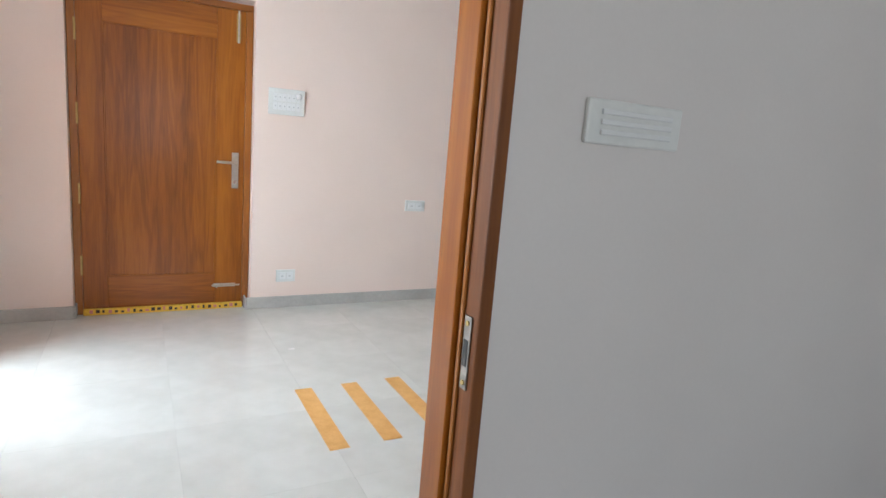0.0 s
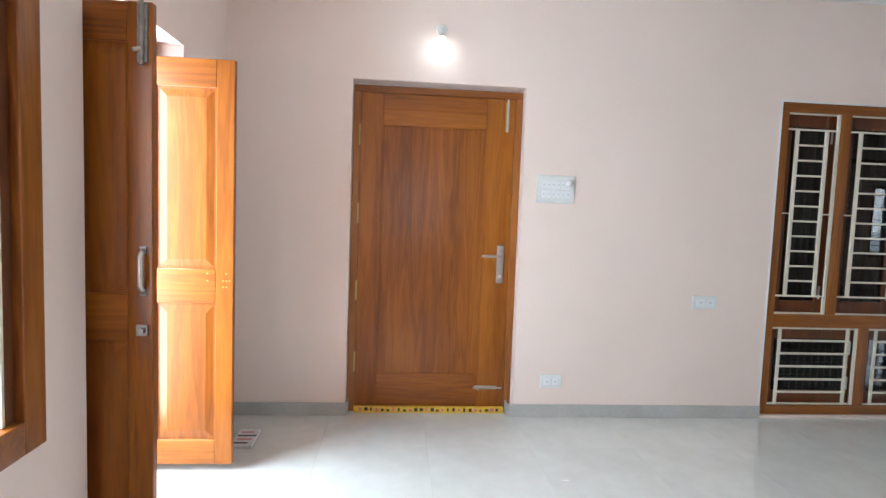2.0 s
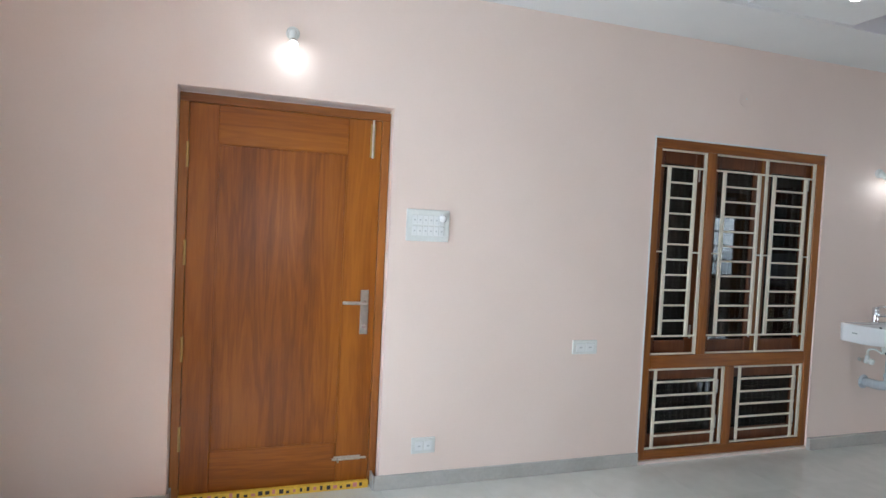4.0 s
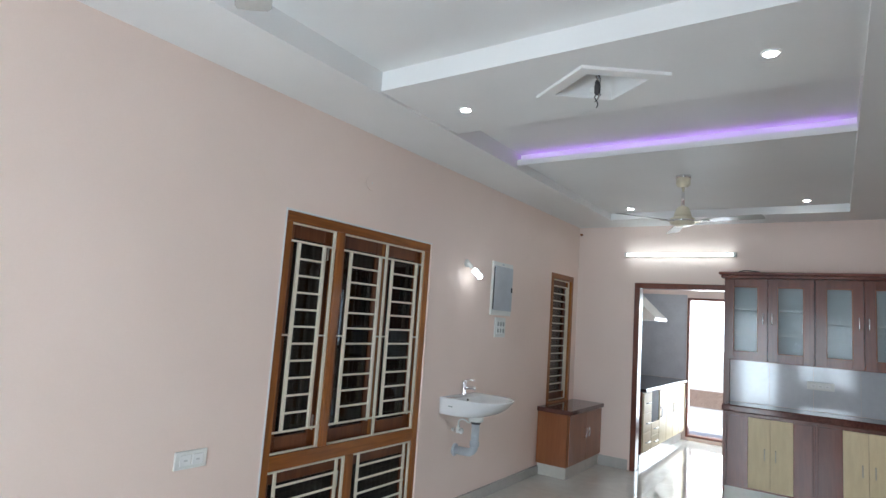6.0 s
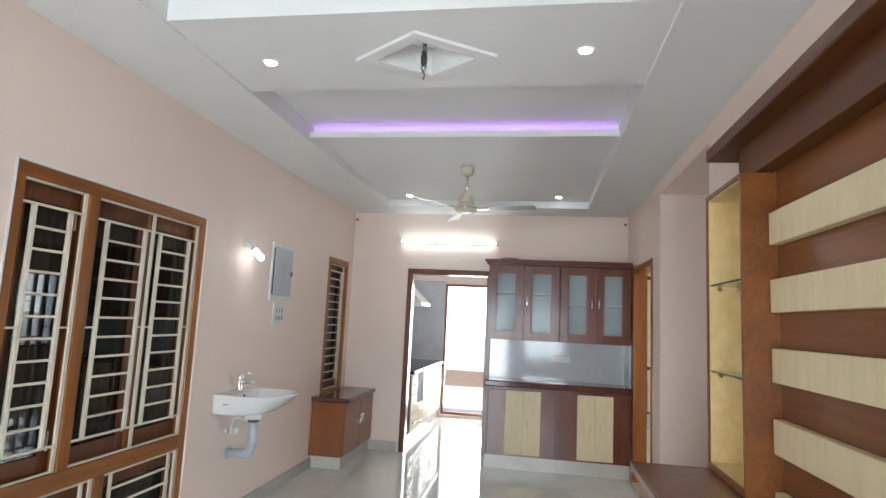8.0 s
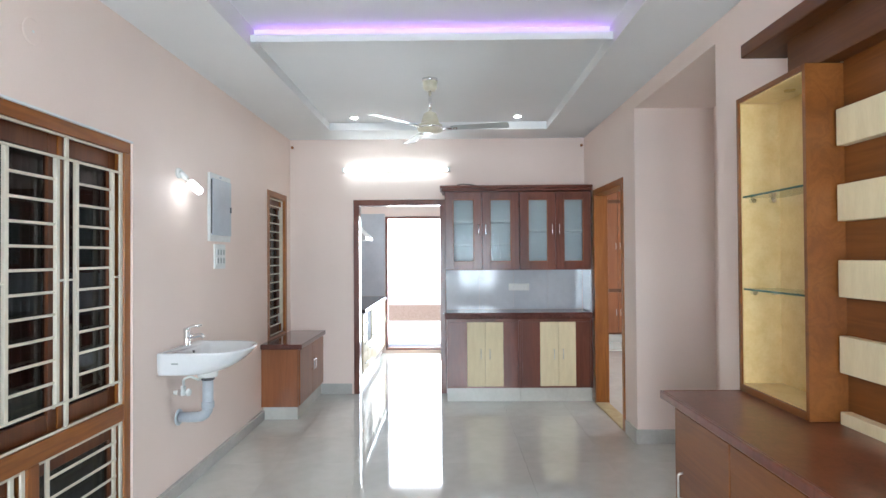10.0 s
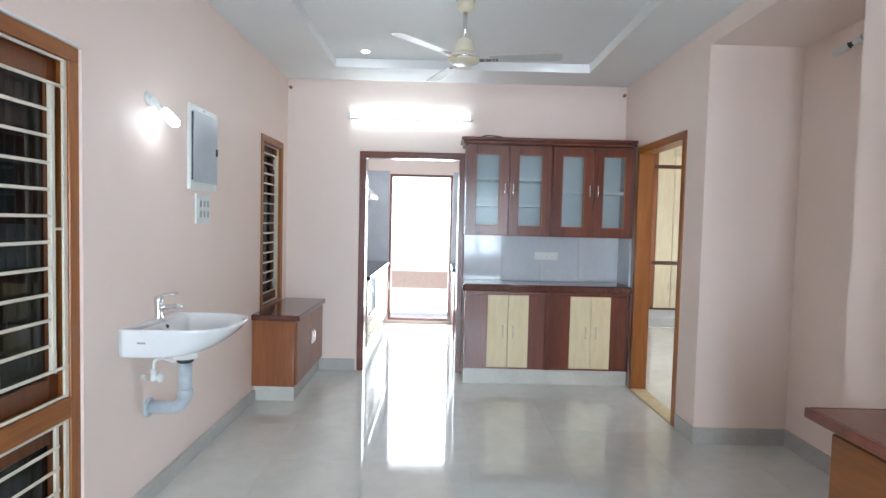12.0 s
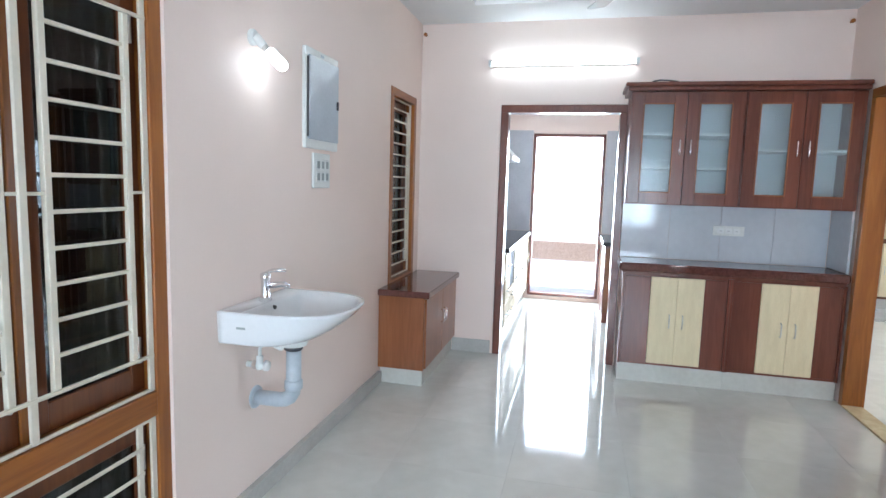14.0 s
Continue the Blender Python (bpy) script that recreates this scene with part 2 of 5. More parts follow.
def rod(bm, p, q, r, r2=None, segments=14):
    p, q = Vector(p), Vector(q)
    d = q - p
    m = Matrix.Translation((p + q) / 2) @ d.to_track_quat("Z", "Y").to_matrix().to_4x4()
    bmesh.ops.create_cone(bm, cap_ends=True, segments=segments, radius1=r, radius2=r if r2 is None else r2, depth=d.length, matrix=m)
    return bm


def lathe(bm, profile, m, segments=24):
    """Turns (radius, height) pairs round the z axis of the pose m."""
    rings = []
    for r, z in profile:
        rings.append([bm.verts.new(m @ Vector((r * math.cos(2 * math.pi * k / segments), r * math.sin(2 * math.pi * k / segments), z))) for k in range(segments)])
    for one, two in zip(rings, rings[1:]):
        for k in range(segments):
            bm.faces.new((one[k], one[(k + 1) % segments], two[(k + 1) % segments], two[k]))
    bm.faces.new(rings[0][::-1])
    bm.faces.new(rings[-1])
    return bm


def pipe(bm, points, r, segments=10):
    """A round tube along a bent line, with rounded corners."""
    pts = [Vector(p) for p in points]
    path = [pts[0]]
    for a, b, c in zip(pts, pts[1:], pts[2:]):
        cut = min(2.2 * r, 0.45 * (a - b).length, 0.45 * (c - b).length)
        p, q = b + (a - b).normalized() * cut, b + (c - b).normalized() * cut
        path += [(1 - k) ** 2 * p + 2 * k * (1 - k) * b + k * k * q for k in (0, 0.25, 0.5, 0.75, 1)]
    path.append(pts[-1])
    rings, normal = [], None
    for k, p in enumerate(path):
        way = (path[min(k + 1, len(path) - 1)] - path[max(k - 1, 0)]).normalized()
        if normal is None:
            normal = way.orthogonal().normalized()
        normal = (normal - way * normal.dot(way)).normalized()
        side = way.cross(normal)
        rings.append([bm.verts.new(p + r * (math.cos(a) * normal + math.sin(a) * side)) for a in [2 * math.pi * j / segments for j in range(segments)]])
    for one, two in zip(rings, rings[1:]):
        for j in range(segments):
            bm.faces.new((one[j], one[(j + 1) % segments], two[(j + 1) % segments], two[j]))
    bm.faces.new(rings[0][::-1])
    bm.faces.new(rings[-1])
    return bm


def thing(name, label, category, at=(0, 0, 0), group="", kind=""):
    ob = new(name)
    ob.location = at
    ob.empty_display_size = 0.1
    return tagged(ob, label, category, group, kind)


def origin(ob):
    at = Vector((0, 0, 0))
    while ob:
        at += ob.location
        ob = ob.parent
    return at


def part(name, bm, mat, parent=None, label="", smooth=False):
    """Links a bmesh, built in the world's metres, as one mesh object under a thing or a part."""
    bmesh.ops.recalc_face_normals(bm, faces=bm.faces[:])
    if parent:
        bmesh.ops.translate(bm, verts=bm.verts[:], vec=-origin(parent))
    me = bpy.data.meshes.new(name)
    bm.to_mesh(me)
    bm.free()
    me.materials.append(mat)
    if smooth:
        me.polygons.foreach_set("use_smooth", [True] * len(me.polygons))
    ob = new(name, me)
    ob.parent = parent
    if label:
        ob["label"] = label
    return ob


def block(name, a, b, mat, parent=None, bevel=0.0, label=""):
    return part(name, box(bmesh.new(), a, b, bevel), mat, parent, label)


def rounded(name, a, b, mat, parent=None, bevel=0.005, label=""):
    return part(name, box(bmesh.new(), a, b, bevel, 3), mat, parent, label)


def structure(ob, label, category):
    return tagged(ob, label, category, kind="structure")


# ---- the shell ----
XW, XE, YN, YS = -1.13, 7.03, 4.165, 0.93
ZB, ZTOP = 2.775, 3.05
FZ = -0.018


def wall(name, axis, near, far, start, end, low, high, openings, label, mat=PAINT):
    """A wall between near and far across, from start to end along, with (start, end, low, high) holes."""
    bm = bmesh.new()

    def piece(s, e, z0, z1):
        if e - s > 1e-4 and z1 - z0 > 1e-4:
            if axis == "x":
                box(bm, (s, near, z0), (e, far, z1))
            else:
                box(bm, (near, s, z0), (far, e, z1))
    at = start
    for s, e, z0, z1 in sorted(openings):
        piece(at, s, low, high)
        piece(s, e, low, z0)
        piece(s, e, z1, high)
        at = e
    piece(at, end, low, high)
    return structure(part(name, bm, mat), label, "wall")


DOOR_N = (-0.369, 0.720, -0.06, 2.115)
WIN_N = (2.435, 3.897, 0.0, 2.118)
WIN_S = (6.23, 6.87, 0.64, 2.14)
wall("wall_north", "x", YN, YN + 0.23, XW - 0.23, XE + 0.12, -0.06, ZTOP, [DOOR_N, WIN_N, WIN_S], "pale pink painted plaster wall with a teak door and windows")
MAIN = (2.57, 3.47, -0.06, 2.08)
WIN_W = (1.15, 2.335, 0.585, 2.10)
wall("wall_west", "y", XW - 0.23, XW, -3.0, YN, -0.06, ZTOP, [MAIN, WIN_W], "pale painted wall with the double entrance door and a window")
KITCH = (2.45, 3.47, -0.06, 2.11)
wall("wall_east", "y", XE, XE + 0.12, YS - 0.115, YN, -0.06, ZTOP, [KITCH], "pale pink painted end wall with the kitchen doorway")
ROOM1 = (-0.402, 0.560, -0.06, 2.11)
BED = (5.64, 6.65, -0.06, 2.155)
wall("wall_south_first", "x", YS - 0.125, YS, XW, 3.95, -0.06, ZTOP, [ROOM1], "pale painted wall between the hall and the first room")
wall("wall_south_bedroom", "x", YS - 0.125, YS, 5.34, XE, -0.06, ZTOP, [BED], "pale pink painted wall with the bedroom doorway")
block("beam_over_recess", (3.95, YS - 0.125, 2.66), (5.34, YS, ZTOP), PAINT)
structure(bpy.data.objects["beam_over_recess"], "pale pink painted beam over the wall recess", "beam")
block("recess_ceiling", (3.95, 0.30, 2.66), (5.34, YS - 0.125, 2.80), PAINT)
structure(bpy.data.objects["recess_ceiling"], "pale pink soffit of the wall recess", "ceiling")
block("wall_recess_back", (3.83, 0.18, -0.06), (5.46, 0.30, ZTOP), PAINT)
structure(bpy.data.objects["wall_recess_back"], "pale pink painted back of the recess", "wall")
block("wall_recess_east", (5.34, 0.30, -0.06), (5.46, YS - 0.125, ZTOP), PAINT)
structure(bpy.data.objects["wall_recess_east"], "pale pink painted side of the recess", "wall")
block("wall_recess_west", (3.83, 0.30, -0.06), (3.95, YS - 0.125, ZTOP), PAINT)
structure(bpy.data.objects["wall_recess_west"], "pale pink painted side of the recess", "wall")
# first room, bedroom and kitchen close the place
wall("wall_first_room_north", "x", YS - 0.1295, YS - 0.1255, XW, 3.83, -0.06, 2.86, [ROOM1], "pale grey painted plaster face of the first room", GREEN_GREY)
wall("wall_first_room_south", "x", -3.12, -3.0, XW - 0.23, 3.95, -0.06, ZTOP, [(-0.2, 1.4, 0.75, 2.1)], "plain painted wall of the first room with an added window opening", GREEN_GREY)
block("wall_first_room_east", (3.83, -3.0, -0.06), (3.95, 0.18, ZTOP), GREEN_GREY)
structure(bpy.data.objects["wall_first_room_east"], "plain painted wall of the first room", "wall")
wall("wall_bedroom_south", "x", -3.12, -3.0, 5.34, 11.27, -0.06, ZTOP, [(7.1, 8.9, 0.75, 2.1), (9.58, 10.46, 0.62, 2.08)], "plain painted wall of the bedroom with a window opening and an added one")
block("wall_bedroom_west", (5.34, -3.0, -0.06), (5.46, 0.18, ZTOP), PAINT)
structure(bpy.data.objects["wall_bedroom_west"], "plain painted wall of the bedroom", "wall")
block("wall_bedroom_east", (11.15, -3.0, -0.06), (11.27, 0.72, ZTOP), PAINT)
structure(bpy.data.objects["wall_bedroom_east"], "plain painted wall of the bedroom", "wall")
block("wall_kitchen_south", (XE + 0.12, 0.72, -0.06), (11.27, 0.84, ZTOP), PAINT)
structure(bpy.data.objects["wall_kitchen_south"], "plain painted wall between kitchen and bedroom", "wall")
XDOOR = (2.515, 3.41, 0.03, 2.11)
wall("wall_kitchen_east", "y", 9.65, 9.80, 0.84, YN, -0.06, ZTOP, [XDOOR], "painted kitchen wall with the open back door")
wall("wall_kitchen_north", "x", YN, YN + 0.23, XE + 0.12, 9.80, -0.06, ZTOP, [], "painted kitchen wall behind the worktop")

# floors
structure(block("floor", (XW - 0.23, -3.12, -0.16), (9.85, YN + 0.23, -0.012), GROUT), "glossy ivory vitrified tile floor with fine joints", "floor")
FLOOR = bpy.data.objects["floor"]
FLOOR.location.z = FZ
structure(block("floor_bedroom", (9.851, -3.12, -0.178), (11.27, 0.84, FZ), TILE), "glossy ivory vitrified tile floor of the bedroom", "floor")
structure(block("slab_bedroom", (9.851, -3.12, ZTOP), (11.27, 0.84, ZTOP + 0.15), WHITE), "white painted concrete ceiling over the bedroom", "ceiling")
structure(block("slab_ceiling", (XW - 0.23, -3.12, ZTOP), (9.85, YN + 0.23, ZTOP + 0.15), WHITE), "white painted concrete ceiling of the house", "ceiling")

# false ceiling of the hall, one mesh: border, dropped panels, upper trays
YA, YB = 1.415, 3.63
XA, XB = -0.62, 6.565
bm = bmesh.new()
UP = 2.905
box(bm, (XW, YS, ZB), (XE, YA, UP + 0.03))
box(bm, (XW, YB, ZB), (XE, YN, UP + 0.03))
box(bm, (XW, YA, ZB), (XA, YB, UP + 0.03))
box(bm, (XB, YA, ZB), (XE, YB, UP + 0.03))
box(bm, (XA, YA, UP), (2.56, YB, UP + 0.03))
# panel with the diamond opening
DX, DY, DRX, DRY = 2.976, 2.516, 0.182, 0.248
PX0, PX1, PZ = 2.56, 3.36, 2.792
outer = [(PX0, YA), (PX1, YA), (PX1, YB), (PX0, YB)]
inner = [(DX, DY - DRY), (DX + DRX, DY), (DX, DY + DRY), (DX - DRX, DY)]
for z, flip in ((PZ, False), (UP + 0.03, True)):
    vo = [bm.verts.new((x, y, z)) for x, y in outer]
    vi = [bm.verts.new((x, y, z)) for x, y in inner]
    if not flip:
        for k in range(4):
            j = (k + 1) % 4
            bm.faces.new((vo[k], vo[j], vi[k]))
            bm.faces.new((vo[j], vi[j], vi[k]))
        low_o, low_i = vo, vi
    else:
        bm.faces.new(vo)
        for k in range(4):
            j = (k + 1) % 4
            bm.faces.new((low_o[k], low_o[j], vo[j], vo[k]))
        top = [bm.verts.new((DX + (x - DX) * 0.80, DY + (y - DY) * 0.80, PZ + 0.108)) for x, y in inner]
        for k in range(4):
            j = (k + 1) % 4
            bm.faces.new((low_i[k], low_i[j], top[j], top[k]))
        bm.faces.new(top)
        for v in vi:
            bm.verts.remove(v)
box(bm, (PX1, YA, UP), (4.30, YB, UP + 0.03))
box(bm, (4.30, YA, 2.85), (XB, YB, UP + 0.03))
box(bm, (4.235, YA, 2.803), (4.262, YB, 2.848))
box(bm, (4.262, YA, 2.838), (4.32, YB, 2.850))
structure(part("ceiling", bm, WHITE), "white stepped gypsum false ceiling with dropped panels", "ceiling")
# raised diamond moulding on the panel
bm = bmesh.new()
o2 = [(DX, DY - 0.353), (DX + 0.257, DY), (DX, DY + 0.353), (DX - 0.257, DY)]
for za, zb in ((PZ - 0.016, PZ - 0.0005),):
    ring = []
    for pts in (o2, [(DX + (x - DX) * 0.708, DY + (y - DY) * 0.703) for x, y in o2]):
        ring.append(([bm.verts.new((x, y, za)) for x, y in pts], [bm.verts.new((x, y, zb)) for x, y in pts]))
    (ol, ou), (il, iu) = ring
    for k in range(4):
        j = (k + 1) % 4
        bm.faces.new((ol[k], ol[j], il[j], il[k]))
        bm.faces.new((ol[k], ol[j], ou[j], ou[k]))
        bm.faces.new((il[k], il[j], iu[j], iu[k]))
        bm.faces.new((ou[k], ou[j], iu[j], iu[k]))
structure(part("trim_diamond", bm, WHITE), "white diamond-shaped ceiling moulding", "trim")
structure(block("ceiling_first_room", (XW, -3.0, 2.86), (3.83, YS - 0.1305, 2.90), WHITE), "white plain ceiling of the first room", "ceiling")
structure(block("ceiling_kitchen", (XE + 0.12, 0.84, 2.86), (9.65, YN, 2.90), WHITE), "white plain kitchen ceiling", "ceiling")
structure(block("ceiling_bedroom", (5.46, -3.0, 2.86), (11.15, 0.72, 2.90), WHITE), "white plain bedroom ceiling", "ceiling")

# skirting

def skirting(pieces):
    for k, (a, b) in enumerate(pieces):
        structure(part("baseboard", box(bmesh.new(), (*a, FZ), (*b, 0.066 if a[1] > 4 else 0.095), 0.002), SKIRT), "grey tile skirting along the wall", "skirting")


skirting([((XW, YN - 0.012), (-0.365, YN)), ((0.694, YN - 0.012), (2.435, YN)), ((3.897, YN - 0.03), (6.048, YN)),
          ((XE - 0.012, 3.49), (XE, 3.828)), ((5.34, YS), (5.62, YS + 0.012)), ((5.328, 0.312), (5.34, YS + 0.012)), ((3.95, 0.30), (5.34, 0.312)),
          ((3.40, YS), (3.95, YS + 0.012)), ((0.565, YS), (1.31, YS + 0.012)), ((XW, 0.95), (XW + 0.012, 2.55)), ((XW, 3.49), (XW + 0.012, YN - 0.012)),
          ((0.565, YS - 0.137), (3.83, YS - 0.125)), ((-0.365, YN), (-0.353, YN + 0.085)), ((0.682, YN), (0.694, YN + 0.085))])

# ---- doors ----


def frame_set(name, axis, plane0, plane1, s, e, z0, z1, width, parent, sill=False, mats=(FRAME, FRAME_X)):
    """Two jambs, a head and perhaps a sill, butted end to end."""
    def at(u0, u1, za, zb):
        return ((u0, plane0, za), (u1, plane1, zb)) if axis == "x" else ((plane0, u0, za), (plane1, u1, zb))
    made = [part("jamb", box(bmesh.new(), *at(s, s + width, z0, z1 - width), 0.004, 2), mats[0], parent),
            part("jamb", box(bmesh.new(), *at(e - width, e, z0, z1 - width), 0.004, 2), mats[0], parent),
            part("head", box(bmesh.new(), *at(s, e, z1 - width, z1), 0.004, 2), mats[1], parent)]
    if sill:
        made.append(part("sill", box(bmesh.new(), *at(s + width, e - width, z0, z0 + width), 0.004, 2), mats[1], parent))
    return made


def panel_leaf(parent, x0, x1, y0, y1, z0, z1, panels, stile, mat=TEAK, mat_x=TEAK_X, field=0.008):
    """A framed leaf that lies along x: stiles, rails between, raised fields. panels: (low, high) pairs."""
    leaf = part("leaf", box(bmesh.new(), (x0 + stile, y0 + 0.012, z0 + 0.05), (x1 - stile, y1 - 0.012, z1 - 0.05)), mat, parent)
    part("stile", box(bmesh.new(), (x0, y0, z0), (x0 + stile, y1, z1), 0.003), mat, leaf)
    part("stile", box(bmesh.new(), (x1 - stile, y0, z0), (x1, y1, z1), 0.003), mat, leaf)
    at = z0
    for low, high in list(panels) + [(z1, z1)]:
        part("rail", box(bmesh.new(), (x0 + stile, y0 + 0.0015, at), (x1 - stile, y1 - 0.0015, low), 0.003), mat_x, leaf)
        at = high
    for low, high in panels:
        bm = bmesh.new()
        g = 0.012
        for ya, yb in ((y0 + 0.012, y0 + 0.012 - field), (y1 - 0.012, y1 - 0.012 + field)):
            a = [(x0 + stile + g, low + g), (x1 - stile - g, low + g), (x1 - stile - g, high - g), (x0 + stile + g, high - g)]
            c = 0.035
            b = [(x0 + stile + g + c, low + g + c), (x1 - stile - g - c, low + g + c), (x1 - stile - g - c, high - g - c), (x0 + stile + g + c, high - g - c)]
            va = [bm.verts.new((x, ya, z)) for x, z in a]
            vb = [bm.verts.new((x, yb, z)) for x, z in b]
            for k in range(4):
                j = (k + 1) % 4
                bm.faces.new((va[k], va[j], vb[j], vb[k]))
            bm.faces.new(vb)
        part("panel", bm, mat, leaf)
    return leaf


# door in the long wall
door = structure(thing("door_1", "closed polished teak panel door with a steel lever handle", "door", (0.165, YN + 0.05, 0)), "", "")
frame_set("frame", "x", YN + 0.075, YN + 0.175, -0.366, 0.717, FZ, 2.097, 0.045, door)
L0, L1, LY0, LY1, LZ0, LZ1 = -0.320, 0.671, YN + 0.085, YN + 0.12, 0.004, 2.0515
leaf = part("leaf", box(bmesh.new(), (L0 + 0.13, LY0 + 0.007, 0.2), (L1 - 0.15, LY1 - 0.006, 1.9)), TEAK, door)
part("stile", box(bmesh.new(), (L0, LY0, LZ0), (L0 + 0.142, LY1, LZ1), 0.003), TEAK, leaf)
part("stile", box(bmesh.new(), (L1 - 0.184, LY0, LZ0), (L1, LY1, LZ1), 0.003), TEAK, leaf)
part("rail", box(bmesh.new(), (L0 + 0.142, LY0 + 0.001, LZ0), (L1 - 0.184, LY1, 0.235), 0.003), TEAK_X, leaf)
part("rail", box(bmesh.new(), (L0 + 0.142, LY0 + 0.001, 1.852), (L1 - 0.184, LY1, LZ1), 0.003), TEAK_X, leaf)
bm = bmesh.new()
for a, b in (((L0 + 0.142, 0.235), (L0 + 0.15, 1.852)), ((L1 - 0.193, 0.235), (L1 - 0.184, 1.852)), ((L0 + 0.15, 0.235), (L1 - 0.193, 0.243)), ((L0 + 0.15, 1.844), (L1 - 0.193, 1.852))):
    box(bm, (a[0], LY0 + 0.002, a[1]), (b[0], LY0 + 0.008, b[1]), 0.002)
part("moulding", bm, TEAK, leaf)
for z in (0.25, 0.72, 1.22, 1.72):
    bm = rod(bmesh.new(), (L0 - 0.004, LY0 - 0.006, z), (L0 - 0.004, LY0 - 0.006, z + 0.13), 0.007)
    part("hinge", bm, BRASS, door, "brass butt hinge")
hp = rounded("handle_plate", (0.59, LY0 - 0.009, 0.853), (0.635, LY0 + 0.001, 1.103), STEEL, door, 0.004, "satin steel lever handle on a long plate")
bm = rod(bmesh.new(), (0.612, LY0 - 0.005, 1.033), (0.612, LY0 - 0.05, 1.033), 0.011)
pipe(bm, [(0.612, LY0 - 0.048, 1.033), (0.504, LY0 - 0.05, 1.035), (0.489, LY0 - 0.04, 1.035)], 0.0095)
part("lever", bm, STEEL, hp, smooth=True)
part("keyhole", rod(bmesh.new(), (0.612, LY0 - 0.014, 0.898), (0.612, LY0 - 0.006, 0.898), 0.011), CHROME, hp)
tb = rounded("tower_bolt", (0.608, LY0 - 0.006, 1.845), (0.636, LY0 + 0.001, 2.03), BRASS, door, 0.002, "long brass tower bolt")
part("bolt_rod", rod(bmesh.new(), (0.622, LY0 - 0.012, 1.84), (0.622, LY0 - 0.012, 2.05), 0.006), STEEL, tb)
lb = rounded("lower_bolt", (0.475, LY0 - 0.006, 0.135), (0.625, LY0 + 0.001, 0.16), STEEL, door, 0.002, "steel sliding bolt")
part("bolt_rod", rod(bmesh.new(), (0.465, LY0 - 0.012, 0.148), (0.655, LY0 - 0.012, 0.148), 0.006), STEEL, lb)
part("bolt_knob", rod(bmesh.new(), (0.495, LY0 - 0.012, 0.148), (0.495, LY0 - 0.035, 0.14), 0.006), STEEL, lb)

th = thing("threshold", "turmeric yellow painted threshold with dark dots and dabs", "threshold", (0.165, YN + 0.06, 0))
block("bar", (-0.320, YN + 0.045, FZ), (0.671, YN + 0.074, 0.0225), YELLOW, th, 0.003)
rnd = random.Random(5)
for k in range(26):
    x = -0.285 + k * 0.0362
    w, h = rnd.uniform(0.013, 0.023), rnd.uniform(0.013, 0.025)
    z = -0.008 + rnd.uniform(0, 0.006)
    block("dab", (x, YN + 0.0425, z), (x + w, YN + 0.0455, z + h), BLACK if k % 3 else PINK, th, 0.001)

# entrance: two open leaves in a deep reveal
door = structure(thing("door_2", "open double entrance door of varnished teak with brass fittings", "door", (-1.3, 3.02, 0)), "", "")
frame_set("frame", "y", XW - 0.215, XW - 0.13, MAIN[0] + 0.005, MAIN[1] - 0.005, FZ, 2.075, 0.05, door)


def entrance_leaf(y0, y1, x0, x1, *mats):
    return panel_leaf(door, x0, x1, y0, y1, 0.02, 2.005, [(0.145, 0.83), (1.0, 1.87)], 0.085, *mats)


one = entrance_leaf(2.615, 2.65, -1.31, -0.925)
two = entrance_leaf(3.385, 3.42, -1.31, -0.862)
b = rounded("pull_handle", (-0.968, 2.609, 0.995), (-0.945, 2.6165, 1.022), AGED, one, 0.002, "worn steel pull handle")
rounded("handle_foot", (-0.968, 2.609, 1.143), (-0.945, 2.6165, 1.17), AGED, b, 0.002)
part("grip", pipe(bmesh.new(), [(-0.957, 2.608, 1.01), (-0.957, 2.586, 1.028), (-0.957, 2.586, 1.137), (-0.957, 2.608, 1.156)], 0.0085), STEEL, b, smooth=True)
rounded("rim_lock", (-0.98, 2.604, 0.852), (-0.94, 2.6165, 0.892), AGED, one, 0.003, "small worn steel latch")
part("latch_knob", rod(bmesh.new(), (-0.955, 2.605, 0.873), (-0.955, 2.582, 0.873), 0.010), AGED, one)
rounded("tower_bolt", (-0.972, 2.603, 1.80), (-0.938, 2.6165, 2.0), AGED, one, 0.002, "steel tower bolt")
part("bolt_rod", rod(bmesh.new(), (-0.955, 2.597, 1.79), (-0.955, 2.597, 2.03), 0.008), AGED, one)
part("bolt_knob", rod(bmesh.new(), (-0.955, 2.597, 1.845), (-0.975, 2.577, 1.835), 0.007), STEEL, one)
rounded("foot_bolt", (-0.972, 2.603, 0.05), (-0.938, 2.6165, 0.20), AGED, one, 0.002)
for dx, dz in ((0.0, 0.0), (0.0, 0.035), (0.09, 0.035), (0.075, 0.0), (0.09, 0.0), (0.105, 0.0), (0.09, -0.03), (0.075, -0.03)):
    part("screw", rod(bmesh.new(), (-0.985 + dx, 3.3845, 0.945 + dz), (-0.985 + dx, 3.382, 0.945 + dz), 0.0045, segments=8), BRASS, two)

